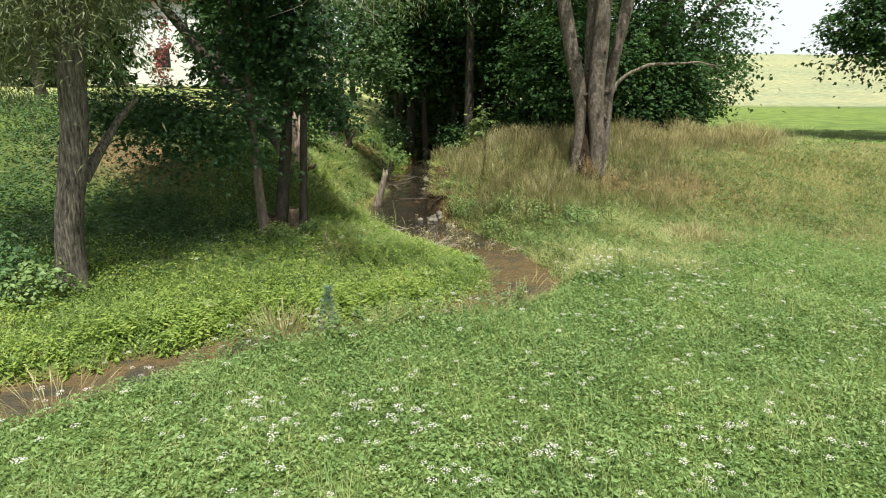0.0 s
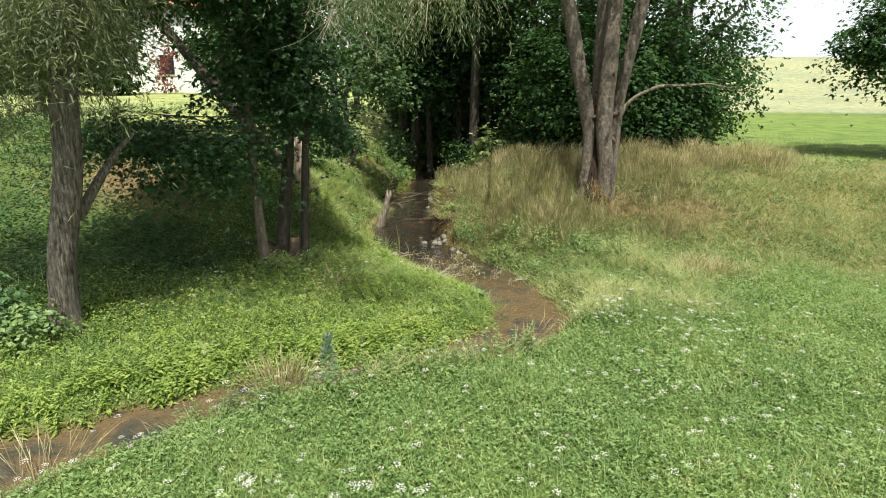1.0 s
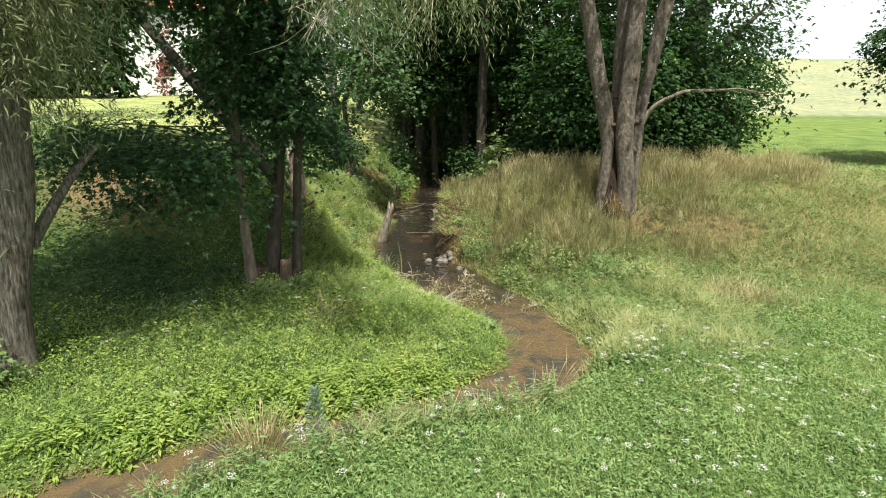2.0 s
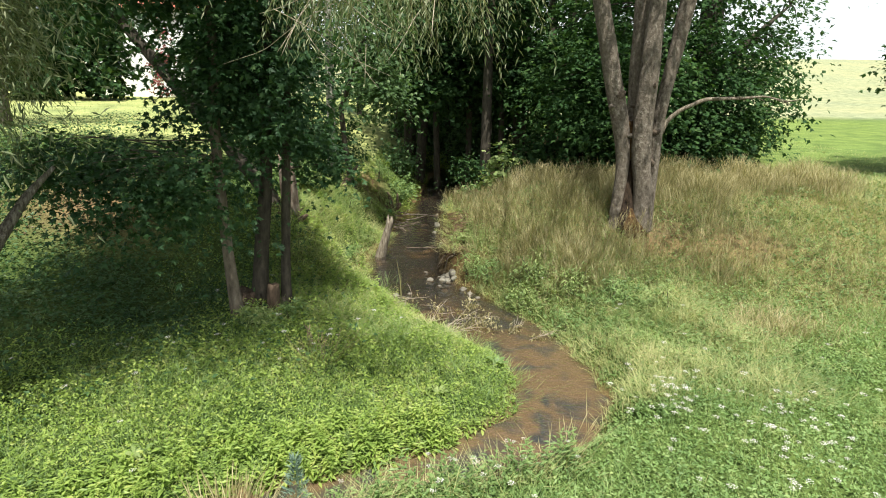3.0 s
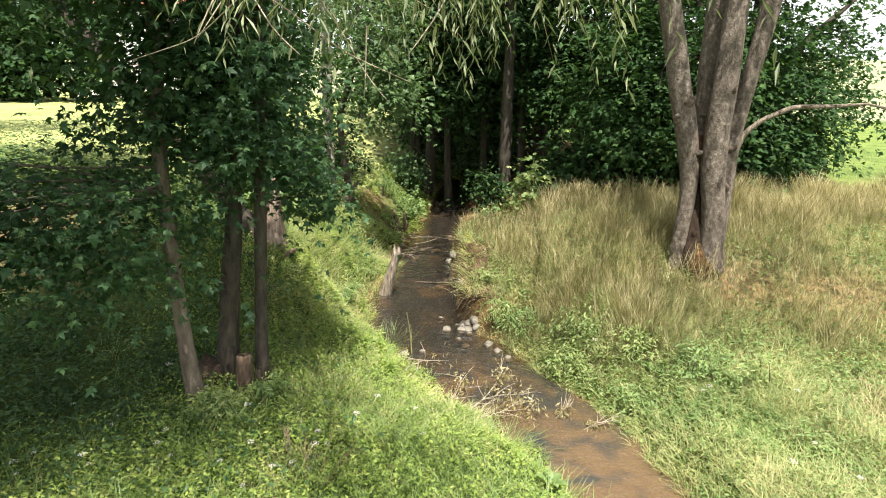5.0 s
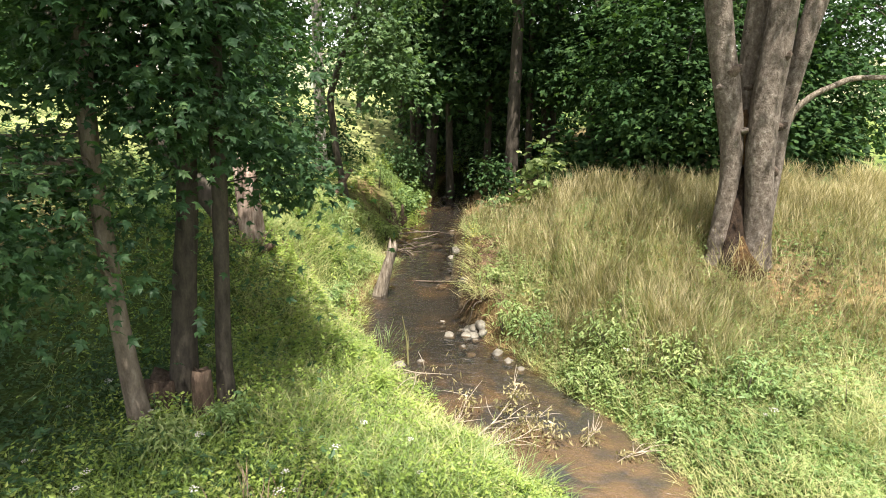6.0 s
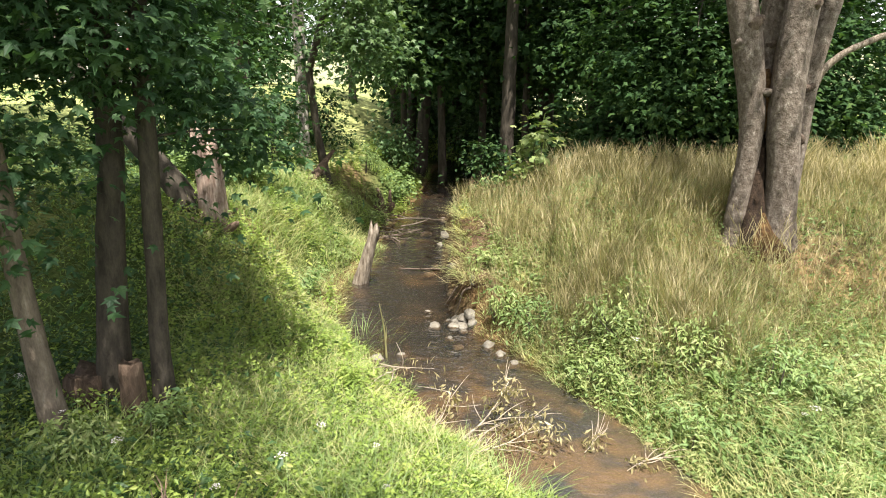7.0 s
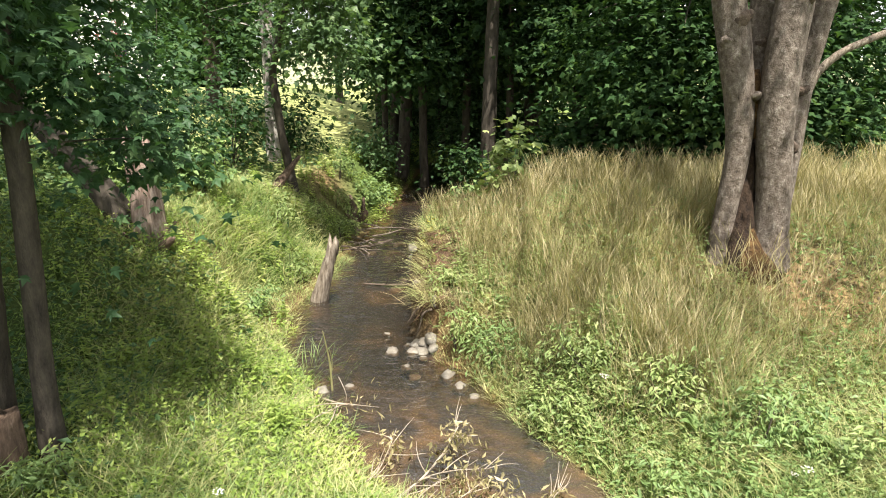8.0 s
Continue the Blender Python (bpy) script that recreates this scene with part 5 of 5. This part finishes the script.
def fallen(label, limbs, clusters, seed):
    """A dead branch in the water: crooked limbs, fine twigs off them, and hanging bunches of withered leaves."""
    r = np.random.default_rng(seed)
    top = thing("fallen_branch", *limbs[0][0][0], label, "branch")
    for k, (path, r0) in enumerate(limbs):
        P = np.asarray(path, float)
        v, f = tube(P, np.linspace(r0 * 0.85, r0 * 0.25, len(P)), 7, 0.2, seed + k)
        put("limb", mesh_from("limb", v, f, [M_DEAD]), top)
        for j in range(8):
            q = r.uniform(0.2, 0.98) * (len(P) - 1)
            i = int(q)
            p = P[i] + (P[i + 1] - P[i]) * (q - i)
            d = unit(unit(P[-1] - P[0]) + r.normal(size=3) * np.array((0.7, 0.7, 0.35)) + np.array((0, 0, 0.25)))
            L = r.uniform(0.12, 0.36)
            m = p + d * L * 0.5 + r.normal(size=3) * 0.025
            v, f = tube([p, m, p + d * L + np.array((0, 0, -0.02))], [0.0038, 0.003, 0.0015], 4)
            put("twig", mesh_from("twig", v, f, [M_DEAD]), top)
    for x, y, z, rad, n in clusters:
        n *= 2
        c = np.array((x, y, z)) + r.normal(size=(n, 3)) * np.array((rad, rad, rad * 0.7))
        c[:, 2] = np.maximum(c[:, 2], 0.03)
        A = r.normal(size=(n, 3)) * 0.7 + np.array((0, 0, -0.8))
        v, f = scatter(LANCE, c, A, r.normal(size=(n, 3)), 0.062 * r.uniform(0.6, 1.3, n))
        put("withered_leaves", mesh_from("withered_leaves", v, f, [M_STRAW], False), top, kind="stuff")


fallen("pale dead branch with withered leaves lying in the stream",
       [([(0.1, 12.3, 0.03), (0.32, 12.47, 0.06), (0.5, 12.7, 0.1), (0.62, 12.88, 0.16), (0.72, 12.98, 0.32)], 0.013),
        ([(0.12, 12.32, 0.03), (0.34, 12.29, 0.06), (0.52, 12.31, 0.1), (0.71, 12.36, 0.14), (0.89, 12.5, 0.2)], 0.009),
        ([(0.14, 12.22, 0.03), (0.32, 12.24, 0.06), (0.5, 12.45, 0.12)], 0.008),
        ([(0.3, 12.45, 0.05), (0.45, 12.62, 0.12), (0.7, 12.66, 0.17), (0.95, 12.72, 0.14)], 0.007)],
       [(0.72, 12.95, 0.28, 0.07, 46), (0.62, 12.85, 0.16, 0.06, 24), (0.85, 12.5, 0.18, 0.1, 60), (1.0, 12.48, 0.12, 0.07, 24), (0.62, 12.5, 0.12, 0.1, 26)], 511)
fallen("forked dead twigs with withered leaves lying in the stream",
       [([(-0.06, 12.4, 0.04), (0.06, 12.6, 0.1), (0.14, 12.62, 0.12), (0.2, 12.86, 0.16), (0.25, 13.02, 0.26)], 0.008)],
       [(0.24, 12.95, 0.2, 0.06, 30), (0.08, 12.7, 0.12, 0.07, 22)], 513)
t3, tip3 = stick("fallen_branch", "dead twigs caught at the stream bank", [(-0.5, 13.85, 0.03), (-0.33, 13.7, 0.07), (-0.18, 13.62, 0.1)], [0.008, 0.006, 0.003], None, 515, 5)
dead_leaves(516, t3, tip3[::2], 14, 0.09)
fallen("brown withered twigs stranded in the shallow water",
       [([(1.28, 12.42, 0.02), (1.36, 12.5, 0.04), (1.44, 12.62, 0.07)], 0.004), ([(1.55, 12.2, 0.02), (1.66, 12.28, 0.05), (1.78, 12.3, 0.06)], 0.004)],
       [(1.38, 12.52, 0.05, 0.06, 30), (1.66, 12.28, 0.04, 0.05, 20)], 517)
stick("upright_twig", "thin green twig standing in the water", [(-0.45, 14.05, -0.05), (-0.47, 14.07, 0.3), (-0.52, 14.05, 0.6)], [0.012, 0.009, 0.004], M_TWIG, 519, 1)
rng = np.random.default_rng(520)
for k in range(13):
    x, y = -0.82 + 0.16 * rng.normal(), 18.9 + 0.5 * rng.normal()
    a = rng.normal() * 0.5
    L = rng.uniform(0.18, 0.45)
    z = max(gz(x, y), 0.06) + 0.03 + 0.015 * k * 0.6
    stick("driftwood_stick", "grey driftwood stick lodged by the stump", [(x - L * math.cos(a), y - L * math.sin(a), z), (x, y, z + 0.03), (x + L * math.cos(a), y + L * math.sin(a), z + 0.06 * rng.normal())], [0.014, 0.012, 0.006], M_MAPLE_BARK if k % 2 else M_OLDWOOD, 530 + k, 1)
stick("driftwood_log", "thin pale log lying across the stream", [(-0.6, 16.98, 0.05), (-0.25, 16.9, 0.07), (0.0, 16.93, 0.07), (0.28, 16.85, 0.1)], [0.009, 0.012, 0.01, 0.006], M_MAPLE_BARK, 560, 3)


def stone(x, y, z, r, seed, flat=0.7):
    rng = np.random.default_rng(seed)
    bm = bmesh.new()
    bmesh.ops.create_icosphere(bm, subdivisions=2, radius=1)
    o = Vector(rng.uniform(-50, 50, 3))
    sx, sy = rng.uniform(0.8, 1.25, 2)
    for v in bm.verts:
        k = 1 + 0.5 * noise.noise(v.co * 1.2 + o) + 0.16 * noise.noise(v.co * 3 + o)
        v.co = Vector((v.co.x * sx * r * k, v.co.y * sy * r * k, v.co.z * flat * r * k))
    for f in bm.faces:
        f.smooth = True
    me = bpy.data.meshes.new("stone")
    bm.to_mesh(me)
    bm.free()
    me.materials.append(M_STONE)
    ob = put("stone", me, None, "rounded pale stone at the stream's edge", "stone", "stones by the stream")
    ob.matrix_world = pose(x, y, z, 0, 0, rng.uniform(0, 360))


for k in range(16):
    x, y = 0.36 + 0.1 * rng.normal(), 14.98 + 0.13 * rng.normal()
    r = rng.uniform(0.035, 0.1)
    stone(x, y, max(gz(x, y), -0.04) + r * 0.3, r, 600 + k)
for k, (x, y, r) in enumerate(((0.02, 14.93, 0.085), (-0.08, 15.4, 0.06), (-0.55, 14.05, 0.085), (-0.3, 14.15, 0.055), (0.75, 14.2, 0.08), (0.62, 14.42, 0.09), (0.88, 14.0, 0.07), (-0.35, 13.6, 0.05), (0.1, 17.2, 0.09), (-0.05, 17.25, 0.06),
                              (-0.15, 16.95, 0.08), (0.05, 18.3, 0.1), (-0.7, 18.6, 0.09), (-0.3, 19.3, 0.1), (0.02, 20.2, 0.1), (0.22, 16.1, 0.07), (0.2, 14.6, 0.06), (0.3, 14.4, 0.05))):
    stone(x, y, max(gz(x, y), -0.05) + r * 0.3, r, 640 + k)


def tuft(label, x, y, r, n, lens, mat, seed, lean=0.35, shape=STALK, width=0.0035, name="grass_tuft", floor=None):
    rng = np.random.default_rng(seed)
    q = rng.normal(size=(n, 2)) * r
    z = ground(x + q[:, 0], y + q[:, 1]) if floor is None else np.full(n, floor)
    P = np.c_[x + q[:, 0], y + q[:, 1], z - 0.02]
    az = np.arctan2(q[:, 1], q[:, 0]) + rng.normal(size=n) * 0.6
    A = np.c_[np.cos(az) * lean, np.sin(az) * lean, np.ones(n)] + 0.15 * rng.normal(size=(n, 3))
    L = rng.uniform(lens[0], lens[1], n)
    v, f = scatter(shape, P, A, np.c_[np.cos(az), np.sin(az), np.zeros(n)], np.c_[np.full(n, width), L, L])
    top = thing(name, x, y, gz(x, y), label, "grass")
    put("foliage", mesh_from("foliage", v, f, [mat], False), top, kind="stuff")


for k, (x, y, r, h) in enumerate(((0.8, 14.75, 0.2, 0.4), (1.15, 14.35, 0.28, 0.45), (1.9, 13.8, 0.34, 0.5), (2.35, 13.2, 0.34, 0.45), (2.9, 12.75, 0.34, 0.4), (1.6, 13.4, 0.24, 0.35), (3.4, 12.4, 0.3, 0.4), (2.2, 12.5, 0.28, 0.32),
                                  (0.65, 15.3, 0.2, 0.4), (-2.0, 17.6, 0.3, 0.45), (-1.7, 15.6, 0.22, 0.35), (-1.5, 17.0, 0.22, 0.4), (-2.2, 11.75, 0.25, 0.35), (-1.75, 12.05, 0.18, 0.3), (-1.45, 20.1, 0.3, 0.5), (-1.15, 19.1, 0.22, 0.4), (-1.6, 21.4, 0.35, 0.55), (-1.7, 18.6, 0.25, 0.4))):
    bush("clump of upright leafy nettles on the bank", x, y, r, h, 16, M_NETTLE if k % 3 == 1 else M_WEED, LANCE, 0.066, 850 + 3 * k, 42, "nettle_clump")
tuft("dry straw-coloured reed tuft by the stream", -1.27, 8.05, 0.11, 240, (0.42, 0.74), M_STRAW, 702, 0.14, STALK, 0.0045)
tuft("dry straw-coloured reed tuft by the stream", 1.35, 8.85, 0.16, 110, (0.25, 0.6), M_STRAW, 703, 0.5)
tuft("dry straw-coloured reed tuft by the stream", -3.0, 6.6, 0.16, 90, (0.4, 0.7), M_STRAW, 704, 0.5)
tuft("dry straw-coloured reed tuft by the stream", -4.1, 6.0, 0.16, 90, (0.4, 0.7), M_STRAW, 705, 0.5)
tuft("reddish withered dock stalks in the bank grass", -1.15, 10.75, 0.16, 90, (0.3, 0.55), M_ROTLEAF, 706)
tuft("long green sedge tuft at the water's edge", 1.0, 10.7, 0.25, 260, (0.16, 0.36), M_BLADE, 707, 0.7, BLADE, 0.006)
tuft("long green sedge tuft at the water's edge", 0.6, 11.9, 0.25, 240, (0.16, 0.36), M_BLADE, 708, 0.7, BLADE, 0.006)
tuft("long green sedge tuft at the water's edge", -0.8, 14.5, 0.22, 80, (0.2, 0.4), M_BLADE, 709, 0.5, BLADE, 0.007)
def dock(x, y, size, n, seed):
    """A big-leaved weed: a low fan of broad arching leaves."""
    r = np.random.default_rng(seed)
    g = gz(x, y)
    top = thing("dock_plant", x, y, g, "broad-leaved dock plant in the bank weeds", "plant", "docks on the bank")
    for k in range(n):
        a = k * 2.4 + r.normal() * 0.3
        L = size * r.uniform(0.7, 1.15)
        out = np.array((math.cos(a), math.sin(a), 0.0))
        side = np.array((-math.sin(a), math.cos(a), 0.0))
        rise = r.uniform(0.6, 1.3)
        V, F = [], []
        for i in range(7):
            f = i / 6
            c = np.array((x, y, g)) + out * L * (0.15 + 0.85 * f) + np.array((0, 0, L * rise * f * (1.25 - 0.75 * f) + 0.04))
            w = L * 0.24 * math.sin(math.pi * min(1, 0.12 + 0.86 * f)) * (0.25 if i == 0 else 1)
            V += [c - side * w + np.array((0, 0, 0.25 * w)), c, c + side * w + np.array((0, 0, 0.25 * w))]
            if i:
                q = 3 * i
                F += [(q - 3, q - 2, q + 1), (q - 3, q + 1, q), (q - 2, q - 1, q + 2), (q - 2, q + 2, q + 1)]
        put("leaf", mesh_from("leaf", V, F, [M_WEED if seed % 2 else M_NETTLE]), top)


for k, (x, y, size) in enumerate(((3.27, 12.52, 0.26), (3.05, 12.75, 0.2), (2.47, 12.85, 0.22), (2.05, 13.25, 0.24), (2.73, 12.95, 0.2), (1.8, 13.9, 0.22), (1.35, 14.1, 0.2), (3.6, 12.9, 0.18), (1.0, 10.95, 0.2), (-2.4, 8.9, 0.2), (-3.2, 8.4, 0.22), (0.3, 10.2, 0.18))):
    dock(x, y, size * 0.72, 7, 770 + k)


def feathery_plant(x, y, h, seed):
    """A tall airy spire: one stalk with whorls of fine leaves, widest low down."""
    r = np.random.default_rng(seed)
    g = gz(x, y)
    top = thing("feathery_plant", x, y, g, "feathery blue-green horsetail plant by the stream", "plant")
    v, f = tube([(x, y, g - 0.03), (x + 0.01, y, g + 0.5 * h), (x + 0.02, y, g + h)], [0.006, 0.005, 0.002], 6)
    put("stalk", mesh_from("stalk", v, f, [M_FEATHER]), top)
    n = 420
    u = r.uniform(0.02, 1, n) ** 0.85
    az = r.uniform(0, 6.283, n)
    out = np.c_[np.cos(az), np.sin(az), np.zeros(n)]
    rad = 0.15 * (1 - u) ** 0.7 * r.uniform(0.1, 1, n)
    P = np.array((x, y, g)) + out * rad[:, None] + np.c_[np.zeros((n, 2)), u * h]
    v, f = scatter(NARROW, P, out * 0.7 + np.array((0, 0, 0.8)) + 0.25 * r.normal(size=(n, 3)), r.normal(size=(n, 3)), 0.075 * r.uniform(0.6, 1.2, n))
    put("foliage", mesh_from("foliage", v, f, [M_FEATHER], False), top, kind="stuff")


feathery_plant(-0.78, 8.21, 0.78, 710)
weeds("yellow_weed", "yellow-leaved weed on the edge of the mound", 715, 9, (0.22, 0.45, 16.45, 16.85), lambda x, y, d, s: (s > 0) * 1.0, 0.26, M_YELLOW, 0.06)
leaves_on("leaf_litter", "brown fallen leaves on bare ground", 720, 60000, (-8.5, 7.5, 12.5, 20),
          lambda x, y, d, s: np.maximum(np.exp(-(((x + 6.0) / 1.3) ** 2 + ((y - 14.6) / 0.8) ** 2)), 1.3 * worn(x, y) * (s > 0)) * 0.36, KITE, 0.045, (0.0, 0.03), M_ROTLEAF)
blades_on("dry_stalks", "scattered dry stalks in the worn slope grass", 730, 110000, (2.2, 11, 10.5, 17),
          lambda x, y, d, s: (s > 0) * (d > 0.6) * 0.8 * smooth((y + 0.35 * x - 13.2) / 2.5) * (0.15 + 0.8 * patchy(x, y, 1.3, 2)) * (1 - 0.85 * worn(x, y)), BLADE, 0.004, (0.1, 0.26), M_STRAW, 0.7)
blades_on("bank_tall_grass", "pale green tall grass on the sunny bank", 740, 85000, (0.3, 5.5, 9.8, 15.5),
          lambda x, y, d, s: (s > 0) * (d > 0.02) * (1 - smooth((d - 1.6) / 1.2)) * (0.15 + 0.9 * patchy(x, y, 2.3, 3)), BLADE, 0.005, (0.15, 0.42), M_PALEGRASS, 0.9)
weeds("bank_weeds", "light green leafy weeds on the sunny bank", 741, 1700, (0.3, 5.0, 10.2, 15.6),
      lambda x, y, d, s: (s > 0) * (d > 0.1) * (1 - smooth((d - 1.8) / 0.8)) * (patchy(x, y, 2.7, 5) > 0.52) * 0.8, 0.32, M_WEED, 0.062, 6)
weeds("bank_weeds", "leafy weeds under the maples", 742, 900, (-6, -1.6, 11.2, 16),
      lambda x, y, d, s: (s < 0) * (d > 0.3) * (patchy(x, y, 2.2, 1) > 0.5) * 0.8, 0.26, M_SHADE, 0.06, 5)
# Blades coloured pale to imitate the sunlit strip along this bank.
blades_on("bank_tall_grass", "far bank grass, coloured pale to stand for sunlight", 743, 80000, (-3.6, 0.6, 11.5, 19),
          lambda x, y, d, s: (s < 0) * (d > 0.02) * (1 - smooth((d - 1.3) / 0.9)) * (0.3 + 0.7 * patchy(x, y, 2.0, 3)), BLADE, 0.007, (0.14, 0.34), M_PALEGRASS, 1.2)
weeds("bank_weeds", "tall leafy weeds hiding the stream", 744, 900, (-2.2, 1.5, 7.2, 9.6),
      lambda x, y, d, s: (s > 0) * (d > -0.04) * (1 - smooth((d - 0.25) / 0.35)) * 0.9, 0.36, M_NETTLE, 0.08)
weeds("bank_weeds", "tall leafy weeds hiding the stream", 745, 500, (-1.6, 1.0, 8.0, 9.9),
      lambda x, y, d, s: (s < 0) * (d > -0.04) * (1 - smooth((d - 0.2) / 0.3)) * 0.9, 0.26, M_BANK, 0.08)
tuft("pale green grass tussock beside the stream", 0.2, 8.45, 0.25, 260, (0.25, 0.5), M_PALEGRASS, 751, 0.5, BLADE, 0.006)
tuft("pale green grass tussock beside the stream", -0.5, 8.1, 0.25, 260, (0.25, 0.5), M_PALEGRASS, 752, 0.5, BLADE, 0.006)
tuft("pale green grass tussock beside the stream", 0.9, 8.75, 0.25, 260, (0.25, 0.5), M_PALEGRASS, 753, 0.5, BLADE, 0.006)
tuft("pale green grass tussock beside the stream", -1.9, 7.55, 0.22, 200, (0.2, 0.4), M_PALEGRASS, 754, 0.5, BLADE, 0.006)


def hanging_root(x, y, z, seed):
    r = np.random.default_rng(seed)
    q = np.array((x, y, z))
    e = q + np.array((-0.1 + 0.05 * r.normal(), 0.06 * r.normal(), -r.uniform(0.2, 0.4)))
    v, f = tube([q + np.array((0.12, 0, 0.02)), q, (q + e) / 2 + r.normal(size=3) * 0.03, e], [0.014, 0.012, 0.009, 0.004], 6, 0.1, seed)
    put("root", mesh_from("root", v, f, [M_EARTH if seed % 2 else M_MAPLE_BARK]), None, "bare root hanging from the undercut bank", "root", "roots of the undercut bank")


for k in range(14):
    y = 15.05 + 0.11 * k
    hanging_root(0.32 + 0.05 * math.sin(k * 2.3), y, 0.42 + 0.06 * math.sin(k * 1.7), 800 + k)


def turf_lip():
    """Turf that juts out over the hollowed bank, thinning to a ragged edge."""
    r = np.random.default_rng(815)
    ys = np.linspace(14.95, 16.6, 40)
    taper = smooth((ys - 14.95) / 0.3) * (1 - smooth((ys - 16.35) / 0.25))
    edge = 0.66 - (0.36 + 0.07 * np.sin(5 * ys) + 0.03 * r.normal(size=len(ys))) * taper
    back = ground(np.full(len(ys), 0.72), ys)
    rows = []
    for x, y, z, k in zip(edge, ys, back, taper):
        w = 0.02 * r.normal()
        rows.append([(0.74, y, z + 0.02), (0.5 * (0.74 + x), y, z + 0.03 + w), (x, y, z - 0.03 + w), (x + 0.015, y, z - 0.11 * k - 0.04 + w), (0.5 * (0.74 + x), y, z - 0.17 * k - 0.04), (0.74, y, z - 0.22)])
    V = np.array(rows).reshape(-1, 3)
    q = (np.arange(len(ys) - 1)[:, None] * 6 + np.arange(5)[None])
    F = np.stack([q, q + 6, q + 7, q + 1], -1).reshape(-1, 4)
    put("turf_overhang", mesh_from("turf_overhang", V, F, [M_EARTH]), None, "overhanging earthy turf above the undercut bank", "bank")


turf_lip()
for k in range(12):
    y = 15.0 + 0.14 * k
    tuft("long grass drooping over the undercut bank", 0.44 + 0.05 * math.sin(2.1 * k), y, 0.09, 90, (0.2, 0.4), M_PALEGRASS if k % 3 else M_STRAW, 820 + k, 1.3, BLADE, 0.006, floor=gz(0.72, y) + 0.02)
